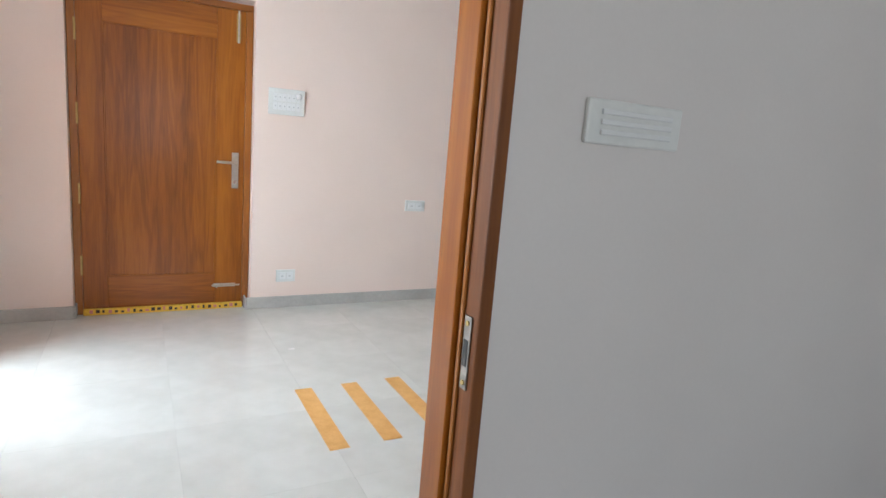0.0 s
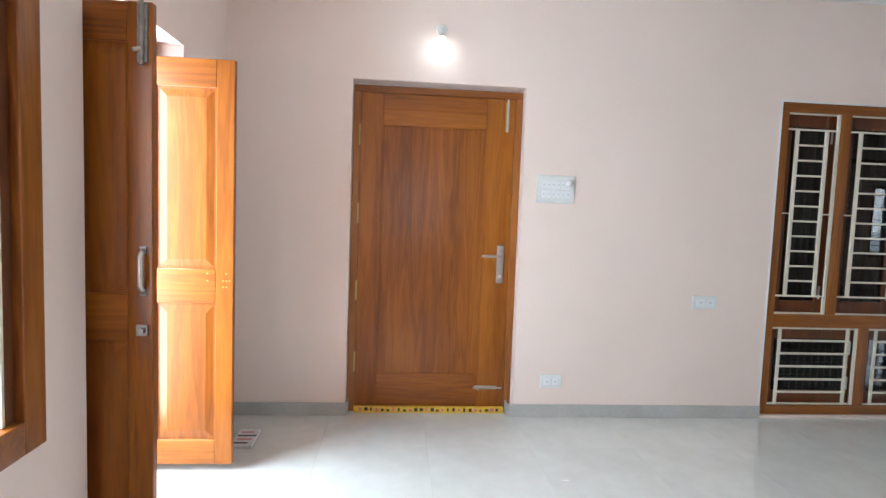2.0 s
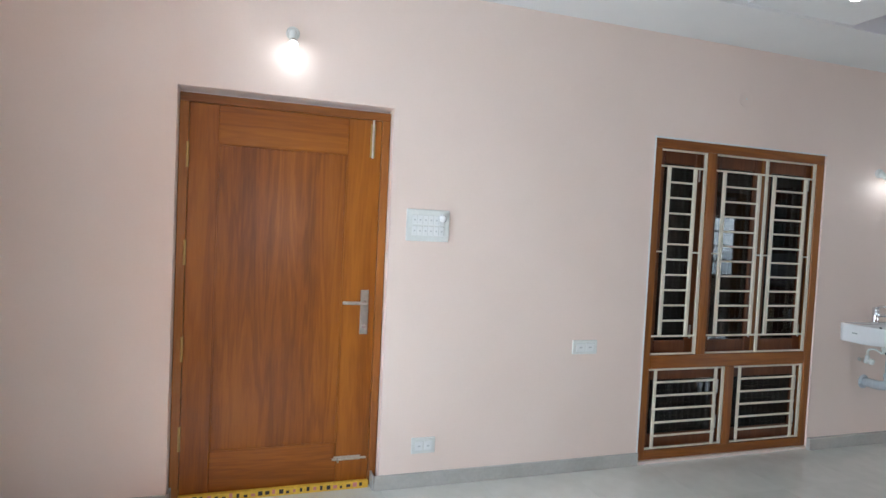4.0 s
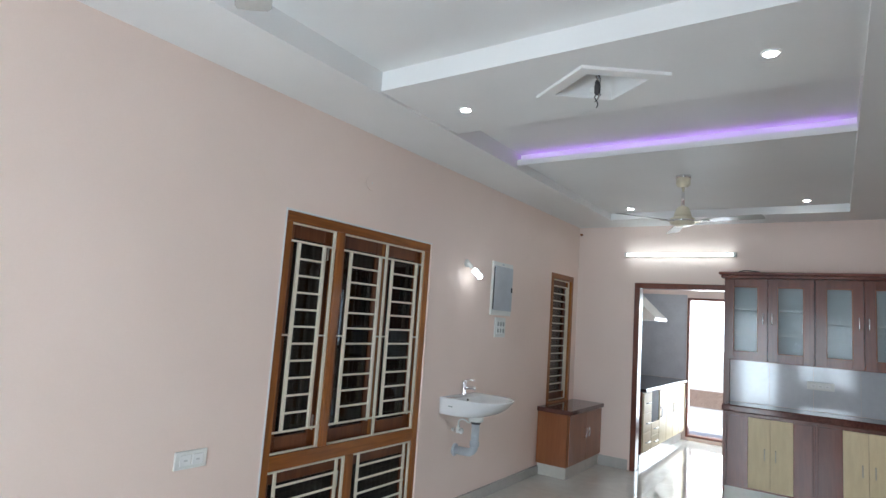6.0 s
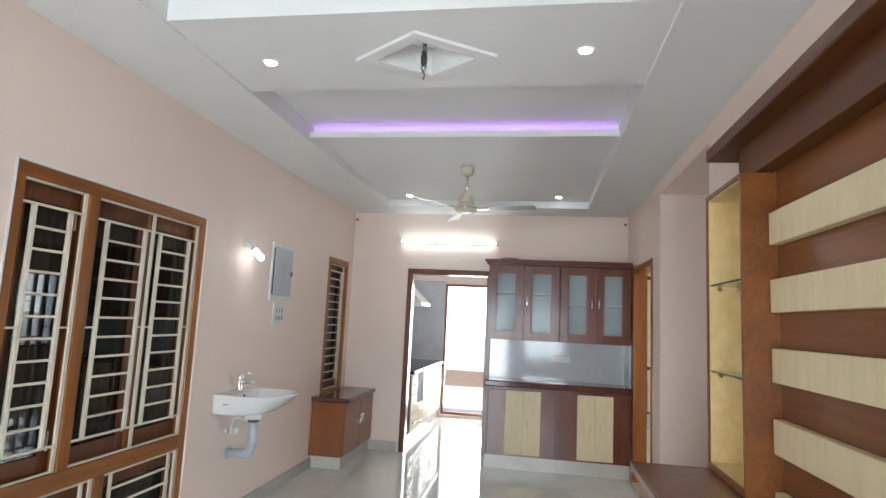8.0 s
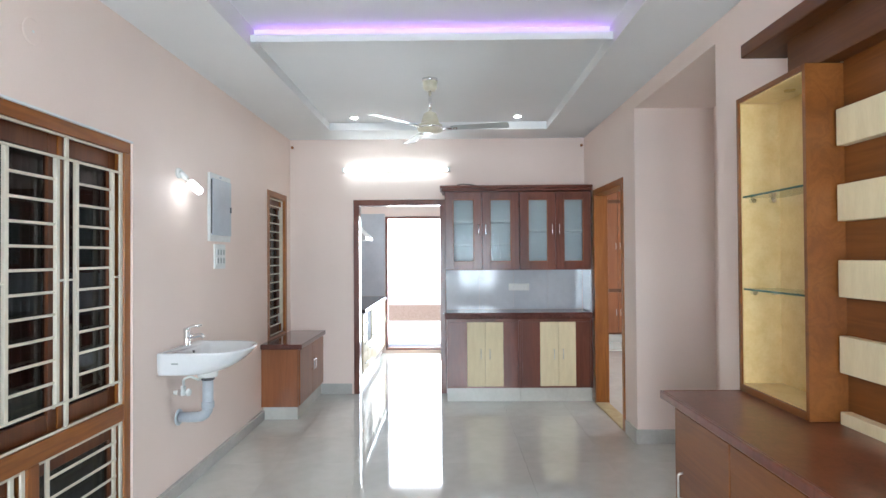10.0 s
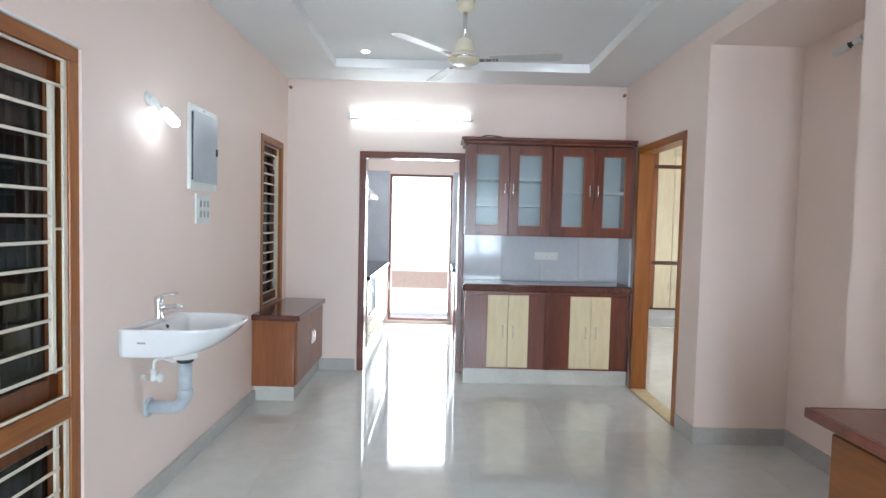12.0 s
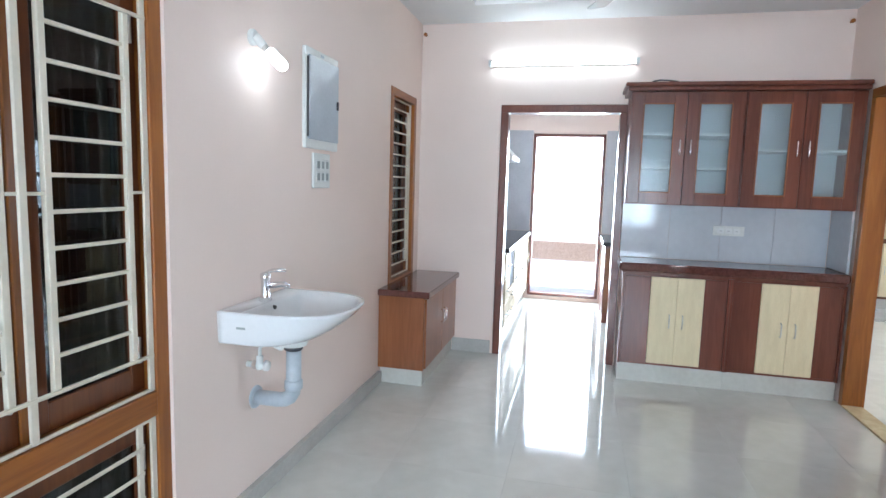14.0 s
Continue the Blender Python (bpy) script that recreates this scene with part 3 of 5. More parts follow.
# doorway out of the first room
dw = structure(thing("door_frame_1", "polished teak door frame with a steel strike plate", "door frame", (0.065, YS - 0.06, 0)), "", "")
J = 0.028
frame_set("frame", "x", YS - 0.14, YS + 0.006, ROOM1[0], ROOM1[1], FZ, 2.107, J, dw, mats=(SHADED_JAMB, SHADED_JAMB))
# Stops in lighter teak: the hall's light on them is in the colour.
for x, d in ((ROOM1[0] + J, 1), (ROOM1[1] - J, -1)):
    part("stop", box(bmesh.new(), (x, YS - 0.075, FZ), (x + d * 0.014, YS + 0.004, 2.078), 0.002), TEAK, dw)
PXJ = ROOM1[1] - J
for x, d in ((ROOM1[0] + J, 1), (PXJ, -1)):
    part("bead", box(bmesh.new(), (x, YS - 0.094, FZ), (x + d * 0.006, YS - 0.082, 2.078), 0.002), FRAME, dw)
sp = rounded("strike_plate", (PXJ - 0.004, YS - 0.122, 0.835), (PXJ - 0.0005, YS - 0.1, 0.975), AGED, dw, 0.001, "steel strike plate on the jamb")
# Raised dark block stands in for the shade inside the hole.
block("strike_hole", (PXJ - 0.0055, YS - 0.117, 0.88), (PXJ - 0.0035, YS - 0.104, 0.93), SEAM, sp)
for z in (0.848, 0.962):
    part("screw", rod(bmesh.new(), (PXJ - 0.004, YS - 0.112, z), (PXJ - 0.0065, YS - 0.112, z), 0.005, segments=8), BRASS, sp)

# kitchen and bedroom doorways
dw = structure(thing("door_frame_2", "stained teak frame of the kitchen doorway", "door frame", (XE + 0.05, 2.96, 0)), "", "")
frame_set("frame", "y", XE - 0.008, XE + 0.125, KITCH[0] + 0.003, KITCH[1] - 0.003, FZ, 2.107, 0.062, dw, mats=(MAHOG, MAHOG))
dw = structure(thing("door_frame_3", "orange-brown teak frame of the bedroom doorway", "door frame", (6.15, YS - 0.06, 0)), "", "")
frame_set("frame", "x", YS - 0.13, YS + 0.008, BED[0] + 0.003, BED[1] - 0.003, FZ, 2.152, 0.06, dw)
for z in (0.25, 1.0, 1.85):
    rounded("hinge", (5.70, YS - 0.12, z), (5.708, YS - 0.06, z + 0.1), BRASS, dw, 0.001)
structure(block("threshold_bedroom", (5.705, YS - 0.12, FZ - 0.01), (6.585, YS + 0.01, FZ + 0.012), STONE, None, 0.003), "yellowish stone threshold strip in the bedroom doorway", "threshold")
dw = structure(thing("door_frame_4", "teak frame of the open back door", "door frame", (9.72, 2.96, 0)), "", "")
frame_set("frame", "y", 9.64, 9.76, XDOOR[0] + 0.003, XDOOR[1] - 0.003, 0.03, 2.107, 0.035, dw, sill=True, mats=(MAHOG, MAHOG))

# ---- windows ----


def bar(parent, a, b, name="bar"):
    return part(name, box(bmesh.new(), a, b, 0.002), IVORY, parent)


def sash(win, x0, x1, z0, z1, y, stile=0.052):
    s = part("sash", box(box(bmesh.new(), (x0, y, z0), (x0 + stile, y + 0.03, z1), 0.003), (x1 - stile, y, z0), (x1, y + 0.03, z1), 0.003), SASH, win)
    part("sash_rail", box(bmesh.new(), (x0 + stile, y + 0.001, z0), (x1 - stile, y + 0.029, z0 + 0.085), 0.003), SASH, s)
    part("sash_rail", box(bmesh.new(), (x0 + stile, y + 0.001, z1 - 0.085), (x1 - stile, y + 0.029, z1), 0.003), SASH, s)
    part("pane", box(bmesh.new(), (x0 + stile - 0.004, y + 0.012, z0 + 0.08), (x1 - stile + 0.004, y + 0.018, z1 - 0.08)), DARK_GLASS, s, "dark tinted glass")
    for z in (z0 + 0.10, z1 - 0.19):
        part("sash_bolt", rod(bmesh.new(), (x1 - stile / 2, y - 0.008, z), (x1 - stile / 2, y - 0.008, z + 0.09), 0.006), STEEL, s)
    return s


def ladder(win, x0, x1, z0, z1, y, rungs, lx0, lx1, lz0, lz1, left_bar, mid_tie=True):
    """One ivory grille: edge flats, an inner ladder with rungs, and cross flats."""
    t = 0.011
    g = bar(win, (x1 - 0.024, y, z0), (x1, y + t, z1), "grille")
    if left_bar:
        bar(g, (x0, y, z0), (x0 + 0.022, y + t, z1))
    bar(g, (x0, y + 0.001, z1 - 0.012), (x1 - 0.024, y + t - 0.001, z1))
    bar(g, (x0, y + 0.001, z0), (x1 - 0.024, y + t - 0.001, z0 + 0.012))
    for z in (lz0, lz1):
        bar(g, (x0, y - 0.002, z - 0.006), (x1, y + 0.008, z + 0.006))
    bar(g, (lx0 - 0.011, y + 0.002, lz0), (lx0 + 0.011, y + 0.02, lz1))
    bar(g, (lx1 - 0.011, y + 0.002, lz0), (lx1 + 0.011, y + 0.02, lz1))
    for k in range(rungs):
        z = lz0 + (lz1 - lz0) * (k + 1) / (rungs + 1)
        bar(g, (lx0 + 0.011, y + 0.006, z - 0.0062), (lx1 - 0.011, y + 0.016, z + 0.0062))
    if mid_tie:
        z = (lz0 + lz1) / 2
        bar(g, (x0, y + 0.002, z - 0.005), (lx0 - 0.011, y + 0.01, z + 0.005))
        bar(g, (lx1 + 0.011, y + 0.002, z - 0.005), (x1 - 0.024, y + 0.01, z + 0.005))
    return g


YF0, YF1 = YN + 0.012, YN + 0.10
win = structure(thing("window_1", "tall five-light teak window with ivory iron grilles and dark glass", "window", (3.166, YN, 0)), "", "")
x0, x1, z0, z1 = WIN_N
frame_set("frame", "x", YF0, YF1, x0, x1, z0 + 0.004, z1, 0.062, win, sill=True)
MX, LX = 2.905, 3.165
part("transom", box(bmesh.new(), (x0 + 0.062, YF0, 0.612), (x1 - 0.062, YF1, 0.70), 0.004, 2), FRAME_X, win)
part("mullion", box(bmesh.new(), (MX - 0.035, YF0, 0.70), (MX + 0.035, YF1, z1 - 0.062), 0.004, 2), FRAME, win)
part("mullion", box(bmesh.new(), (LX - 0.035, YF0, 0.066), (LX + 0.035, YF1, 0.612), 0.004, 2), FRAME, win)
part("mullion", box(bmesh.new(), (3.375, YF0 + 0.045, 0.70), (3.405, YF1, z1 - 0.062), 0.003), FRAME, win)
ZL, ZH = 0.702, z1 - 0.064
for a, b in ((x0 + 0.064, MX - 0.037), (MX + 0.037, 3.375), (3.405, x1 - 0.064)):
    sash(win, a, b, ZL + 0.002, ZH - 0.002, YF0 + 0.05, 0.06)
for a, b in ((x0 + 0.064, LX - 0.037), (LX + 0.037, x1 - 0.064)):
    sash(win, a, b, 0.07, 0.609, YF0 + 0.05, 0.05)
yg = YF0 + 0.008
ladder(win, x0 + 0.064, MX - 0.037, ZL, ZH, yg, 10, x0 + 0.064 + 0.075, MX - 0.037 - 0.085, ZL + 0.125, ZH - 0.11, False)
ladder(win, MX + 0.037, 3.398, ZL, ZH, yg, 10, MX + 0.037 + 0.085, 3.398 - 0.07, ZL + 0.125, ZH - 0.11, False)
ladder(win, 3.398, x1 - 0.064, ZL, ZH, yg, 10, 3.398 + 0.065, x1 - 0.064 - 0.08, ZL + 0.125, ZH - 0.11, False)
for a, b in ((x0 + 0.064, LX - 0.037), (LX + 0.037, x1 - 0.064)):
    g = bar(win, (b - 0.024, yg, 0.07), (b, yg + 0.011, 0.609), "grille")
    bar(g, (a + 0.05, yg, 0.07), (a + 0.072, yg + 0.011, 0.609))
    bar(g, (b - 0.085, yg, 0.07), (b - 0.061, yg + 0.011, 0.609))
    bar(g, (a, yg + 0.001, 0.597), (b - 0.024, yg + 0.01, 0.609))
    bar(g, (a, yg + 0.001, 0.07), (b - 0.024, yg + 0.01, 0.082))
    for k in range(5):
        z = 0.07 + 0.539 * (k + 1) / 6
        bar(g, (a + 0.04, yg - 0.004, z - 0.0075), (b - 0.061, yg + 0.0, z + 0.0075))



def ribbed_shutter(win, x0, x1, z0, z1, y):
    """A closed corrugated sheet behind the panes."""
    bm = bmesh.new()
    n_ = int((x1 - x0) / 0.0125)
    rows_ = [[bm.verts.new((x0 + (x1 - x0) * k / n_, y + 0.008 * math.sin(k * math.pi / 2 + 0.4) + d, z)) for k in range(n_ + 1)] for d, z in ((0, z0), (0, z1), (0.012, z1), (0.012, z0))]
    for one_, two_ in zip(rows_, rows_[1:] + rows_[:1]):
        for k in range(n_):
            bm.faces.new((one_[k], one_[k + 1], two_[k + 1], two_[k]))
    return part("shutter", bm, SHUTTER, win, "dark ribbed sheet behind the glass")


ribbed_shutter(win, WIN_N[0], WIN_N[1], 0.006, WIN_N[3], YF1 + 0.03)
bm = box(bmesh.new(), (WIN_N[0] - 0.011, YN - 0.003, 0.0), (WIN_N[0] + 0.001, YN + 0.012, WIN_N[3] + 0.01), 0.001)
part("plaster_bead", box(bm, (WIN_N[0] + 0.001, YN - 0.003, WIN_N[3] - 0.001), (WIN_N[1], YN + 0.0118, WIN_N[3] + 0.009), 0.001), WHITE, win, "white filler line round the frame")

win = structure(thing("window_2", "narrow teak window with an ivory iron grille", "window", (6.55, YN, 0.64)), "", "")
x0, x1, z0, z1 = WIN_S
frame_set("frame", "x", YF0 - 0.02, YF1, x0, x1, z0, z1, 0.06, win, sill=True)
sash(win, x0 + 0.062, x1 - 0.062, z0 + 0.064, z1 - 0.064, YF0 + 0.05)
ladder(win, x0 + 0.062, x1 - 0.062, z0 + 0.064, z1 - 0.064, yg, 13, x0 + 0.11, x1 - 0.11, z0 + 0.16, z1 - 0.14, True, False)

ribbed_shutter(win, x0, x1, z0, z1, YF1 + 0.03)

win = structure(thing("window_3", "teak window with ivory grille bars in the entrance wall", "window", (XW, 1.75, 0.585)), "", "")
frame_set("frame", "y", XW - 0.10, XW + 0.006, WIN_W[0], WIN_W[1], WIN_W[2], WIN_W[3], 0.10, win, sill=True)
part("sash_stile", box(bmesh.new(), (XW - 0.085, 2.19, WIN_W[2] + 0.10), (XW - 0.02, 2.234, WIN_W[3] - 0.10), 0.003), SASH, win)
part("mullion", box(bmesh.new(), (XW - 0.10, 1.725, WIN_W[2] + 0.10), (XW, 1.785, WIN_W[3] - 0.10), 0.004), FRAME, win)
for a, b in ((1.252, 1.723), (1.787, 2.188)):
    g = bar(win, (XW - 0.03, b - 0.014, 0.687), (XW - 0.018, b, 1.998), "grille")
    bar(g, (XW - 0.03, a, 0.687), (XW - 0.018, a + 0.014, 1.998))
    for k in range(12):
        z = 0.73 + k * 0.108
        bar(g, (XW - 0.029, a + 0.014, z), (XW - 0.019, b - 0.014, z + 0.011))
# Two unseen windows, added as openings for the fill lamps.
for nm, y, s, e in (("added_window_1", -3.06, -0.2, 1.4), ("added_window_2", -3.06, 7.1, 8.9)):
    win = structure(thing(nm, "plain teak frame of an added, unseen window", "window", ((s + e) / 2, y, 0.75)), "", "")
    frame_set("frame", "x", -3.11, -3.02, s, e, 0.75, 2.1, 0.06, win, sill=True)

win = structure(thing("window_5", "plain teak bedroom window with ivory grille bars", "window", (10.02, -3.06, 0.62)), "", "")
frame_set("frame", "x", -3.085, -3.005, 9.58, 10.46, 0.62, 2.08, 0.05, win, sill=True)
part("mullion", box(bmesh.new(), (10.0, -3.08, 0.67), (10.04, -3.01, 2.03), 0.003), FRAME, win)
for k in range(12):
    bar(win, (9.63, -3.03, 0.75 + 0.105 * k), (10.41, -3.02, 0.762 + 0.105 * k))

# ---- switches and sockets ----


def plate(x0, x1, z0, z1, y, way, rows, cols, label, along="x", mark=(0.35, 0.65, 0.42, 0.56), ink=GAP, slit=0.003):
    """A modular switch plate on a wall across y (or x), facing way (-1 or 1)."""
    def p(u, v, z):
        return (u, v, z) if along == "x" else (v, u, z)
    ob = thing("switch_plate" if rows * cols > 2 else "socket", label, "switch" if rows * cols > 2 else "socket", p((x0 + x1) / 2, y, z0))
    part("cover", box(bmesh.new(), p(x0, y, z0), p(x1, y + way * 0.012, z1), 0.004, 2), PLASTIC, ob)
    mx, mz = (x1 - x0) * 0.12, (z1 - z0) * 0.16
    cw, ch = (x1 - x0 - 2 * mx) / cols, (z1 - z0 - 2 * mz) / rows
    for r in range(rows):
        for c in range(cols):
            a, zz = x0 + mx + c * cw, z0 + mz + r * ch
            part("rocker", box(bmesh.new(), p(a + slit, y + way * 0.0125, zz + 0.004), p(a + cw - slit, y + way * 0.0175, zz + ch - 0.004), 0.002), SWITCH, ob)
            part("gap", box(bmesh.new(), p(a + cw * mark[0], y + way * 0.0178, zz + ch * mark[2]), p(a + cw * mark[1], y + way * 0.0186, zz + ch * mark[3])), ink, ob)
    return ob


sb = plate(0.812, 1.063, 1.392, 1.571, YN, -1, 2, 6, "large white switch board with two rows of switches", slit=0.001)
part("fan_regulator", lathe(bmesh.new(), [(0.022, 0.0), (0.022, 0.008), (0.016, 0.012), (0.014, 0.022), (0.006, 0.024)], Matrix.Translation((1.02, YN - 0.018, 1.525)) @ pose(0, 0, 0, 90, 0, 0)), SWITCH, sb, "round fan regulator knob", True)
plate(1.905, 2.078, 0.728, 0.816, YN, -1, 1, 2, "small white socket on the pale wall")
plate(0.90, 1.04, 0.178, 0.270, YN, -1, 1, 2, "small white socket low on the pale wall")
plate(4.97, 5.175, 1.40, 1.585, YN, -1, 2, 2 + 1, "white switch board with grey sockets below the meter box", "x", (0.2, 0.8, 0.2, 0.8), SOCKET)
plate(0.722, 0.967, 1.30, 1.382, YS - 0.1295, -1, 3, 1, "long white switch board on the grey wall", "x", (0.0, 1.0, 0.47, 0.51), PLASTIC, 0.0006)
plate(1.545, 1.77, 1.105, 1.18, XE - 0.008, -1, 1, 3, "white socket board on the tiled splashback", "y")

# ---- wall lamps ----


def wall_bulb(name, x, y, z, tip, label, watts=0.085, glass=BULB, face=-1):
    """A bulb in a holder on a wall that faces -y or +y."""
    ob = thing(name, label, "lamp", (x, y, z))
    base = Matrix.Translation((x, y, z)) @ pose(0, 0, 0, 90 * -face, 0, 0)
    part("base", lathe(bmesh.new(), [(0.034, 0.0), (0.034, 0.012), (0.026, 0.02)], base), PLASTIC, ob)
    a, t = Vector((x, y + face * 0.018, z)), Vector(tip)
    way = (t - a).normalized()
    part("holder", rod(bmesh.new(), a, a + way * 0.05, 0.021, 0.017), PLASTIC, ob)
    m = Matrix.Translation(a + way * 0.05) @ way.to_track_quat("Z", "Y").to_matrix().to_4x4()
    part("cap", lathe(bmesh.new(), [(0.014, 0), (0.014, 0.016), (0.02, 0.024)], m), STEEL if watts else RUBBER, ob)
    part("bulb", lathe(bmesh.new(), [(0.019, 0.024), (0.024, 0.035), (0.025, 0.10), (0.021, 0.118), (0.008, 0.127)], m), glass, ob, "lit white lamp bulb" if watts else "unlit white bulb", True)
    if watts:
        bulb_lamp(name + "_light", a + way * 0.20, watts, 0.03)


wall_bulb("bulb_holder_lamp", 0.167, YN, 2.435, (0.167, YN - 0.10, 2.30), "lit white bulb in a holder above the teak door")
wall_bulb("bulb_holder_lamp", 4.42, YN, 2.03, (4.46, YN - 0.13, 1.91), "lit white bulb in an angled holder above the wash basin", 0.14)
wall_bulb("bulb_holder_lamp", 4.80, 0.30, 2.55, (4.98, 0.40, 2.48), "unlit bulb in an angled holder high in the recess", 0, PLASTIC, 1)
JX, JZ = 3.13, 2.436
jc = thing("junction_cover", "round painted junction box cover high on the wall", "cover", (JX, YN, JZ))
part("disc", lathe(bmesh.new(), [(0.055, 0.0), (0.055, 0.003), (0.05, 0.005), (0.012, 0.006)], Matrix.Translation((JX, YN, JZ)) @ pose(0, 0, 0, 90, 0, 0)), PAINT, jc)
part("screw", rod(bmesh.new(), (JX, YN - 0.005, JZ), (JX, YN - 0.008, JZ), 0.006, segments=8), PLASTIC, jc)

tl = thing("tube_light", "lit white fluorescent tube batten above the kitchen doorway", "lamp", (XE, 2.99, 2.43))
rounded("batten", (XE - 0.03, 2.41, 2.415), (XE, 3.57, 2.452), PLASTIC, tl, 0.004)
part("tube", rod(bmesh.new(), (XE - 0.052, 2.43, 2.432), (XE - 0.052, 3.55, 2.432), 0.016), TUBE, tl, "lit glass tube", True)
for y in (2.40, 3.555):
    rounded("end_cap", (XE - 0.072, y, 2.41), (XE - 0.002, y + 0.025, 2.456), PLASTIC, tl, 0.004)

for x, y, z in ((2.99, 3.335, PZ), (2.95, 1.75, PZ), (6.33, 3.34, 2.85), (6.33, 1.74, 2.85)):
    dl = thing("downlight", "small round lit recessed ceiling downlight", "lamp", (x, y, z), "ceiling downlights")
    part("rim", lathe(bmesh.new(), [(0.040, -0.001), (0.038, -0.007), (0.030, -0.008), (0.028, -0.004)], Matrix.Translation((x, y, z))), WHITE, dl)
    part("lens", lathe(bmesh.new(), [(0.027, -0.003), (0.025, -0.010), (0.01, -0.011)], Matrix.Translation((x, y, z))), SPOT, dl, "lit frosted lens")
ls = thing("led_strip", "violet glowing strip along the ceiling cove", "lamp", (4.27, 2.52, 2.85))
block("strip", (4.275, YA + 0.03, 2.8515), (4.285, YB - 0.03, 2.858), VIOLET, ls, 0.001)

# ---- ceiling fans ----


def ceiling_fan(x, y, top, azimuth, hub, label):
    f = thing("ceiling_fan", label, "fan", (x, y, top), "ceiling fans")
    at = Matrix.Translation((x, y, 0))
    part("canopy", lathe(bmesh.new(), [(0.055, top - 0.0205), (0.055, top - 0.07), (0.04, top - 0.088), (0.014, top - 0.092)], at), FAN, f, smooth=True)
    part("canopy_band", lathe(bmesh.new(), [(0.06, top), (0.06, top - 0.02)], at), CHROME, f, "bright metal band", True)
    part("rod", rod(bmesh.new(), (x, y, top - 0.085), (x, y, hub + 0.10), 0.0125), CHROME, f, smooth=True)
    part("motor_cover", lathe(bmesh.new(), [(0.018, hub + 0.13), (0.05, hub + 0.11), (0.066, hub + 0.06), (0.07, hub + 0.035)], at), FAN, f, smooth=True)
    part("motor", lathe(bmesh.new(), [(0.072, hub + 0.034), (0.094, hub + 0.024), (0.100, hub + 0.0), (0.094, hub - 0.02), (0.06, hub - 0.036), (0.02, hub - 0.042)], at), FAN, f, smooth=True)
    part("ring", lathe(bmesh.new(), [(0.095, hub + 0.008), (0.1025, hub + 0.006), (0.1025, hub - 0.004), (0.095, hub - 0.008)], at), CHROME, f, smooth=True)
    for k in range(3):
        a = radians(azimuth + 120 * k)
        m = Matrix.Translation((x, y, hub - 0.008)) @ Matrix.Rotation(a, 4, "Z") @ Matrix.Rotation(radians(-9), 4, "X")
        bm = box(bmesh.new(), (0.09, -0.022, -0.004), (0.21, 0.022, 0.004), 0.003)
        bm.transform(m)
        br = part("blade_arm", bm, CHROME, f, "bright metal blade arm")
        bm = bmesh.new()
        outline = [(0.16, -0.032), (0.20, -0.042), (0.58, -0.056), (0.60, -0.046), (0.605, 0.0), (0.60, 0.046), (0.58, 0.054), (0.20, 0.042), (0.16, 0.032)]
        low = [bm.verts.new((u, v, 0.005)) for u, v in outline]
        up = [bm.verts.new((u, v, 0.008)) for u, v in outline]
        bm.faces.new(low[::-1])
        bm.faces.new(up)
        for j in range(len(outline)):
            i = (j + 1) % len(outline)
            bm.faces.new((low[j], low[i], up[i], up[j]))
        bm.transform(m)
        bl = part("blade", bm, BLADE, f, "pale grey fan blade")
        for u in (0.13, 0.175, 0.195):
            bm = rod(bmesh.new(), (u, 0.0, -0.007), (u, 0.0, 0.0), 0.006, segments=8)
            bm.transform(m)
            part("screw", bm, STEEL, br)
    return f


ceiling_fan(5.15, 2.56, 2.85, -100, 2.47, "cream three-blade ceiling fan below the false ceiling")
ceiling_fan(0.93, 2.53, 2.905, 55, 2.47, "cream three-blade ceiling fan near the entrance")

# loose wires in the diamond opening
w = thing("hanging_wires", "loose twisted grey and white wires hanging from the ceiling opening", "cable", (DX - 0.03, DY, PZ + 0.1))


def twist(turns, radius, phase, z0, z1, drift):
    """Points of one wire that winds round its neighbours on the way down."""
    n_ = int(turns * 6)
    return [(DX - 0.03 + drift * k / n_ + radius * math.cos(phase + 6.28 * turns * k / n_), DY + radius * math.sin(phase + 6.28 * turns * k / n_), z0 + (z1 - z0) * k / n_) for k in range(n_ + 1)]


for k, (turns, low) in enumerate(((3, -0.135), (3, -0.10), (2.5, -0.075), (2, -0.06))):
    part("wire", pipe(bmesh.new(), twist(turns, 0.009, k * 1.6, PZ + 0.104, PZ + low, 0.012 * (k - 1)), 0.0036, 6), (RUBBER, AGED, PVC, RUBBER)[k], w, smooth=True)
part("wire", pipe(bmesh.new(), [(DX - 0.028, DY, PZ - 0.02), (DX - 0.03, DY + 0.035, PZ - 0.012), (DX - 0.03, DY + 0.04, PZ - 0.04), (DX - 0.03, DY + 0.012, PZ - 0.055), (DX - 0.03, DY, PZ - 0.04)], 0.003, 6), PLASTIC, w, "white wire loop", True)
part("tape", lathe(bmesh.new(), [(0.008, PZ - 0.065), (0.015, PZ - 0.055), (0.016, PZ - 0.02), (0.012, PZ + 0.0), (0.006, PZ + 0.01)], Matrix.Translation((DX - 0.03, DY, 0)), 10), RUBBER, w, "dark insulating tape", True)
for y in (4.13, 0.965):
    hk = thing("wall_hook", "small rusty bolt hook high in the wall corner", "hook", (XE, y, 2.68))
    part("shank", rod(bmesh.new(), (XE, y, 2.685), (XE - 0.04, y, 2.685), 0.008), FRAME, hk)
    part("nut", rod(bmesh.new(), (XE - 0.03, y, 2.685), (XE - 0.045, y, 2.685), 0.016, segments=6), FRAME, hk)

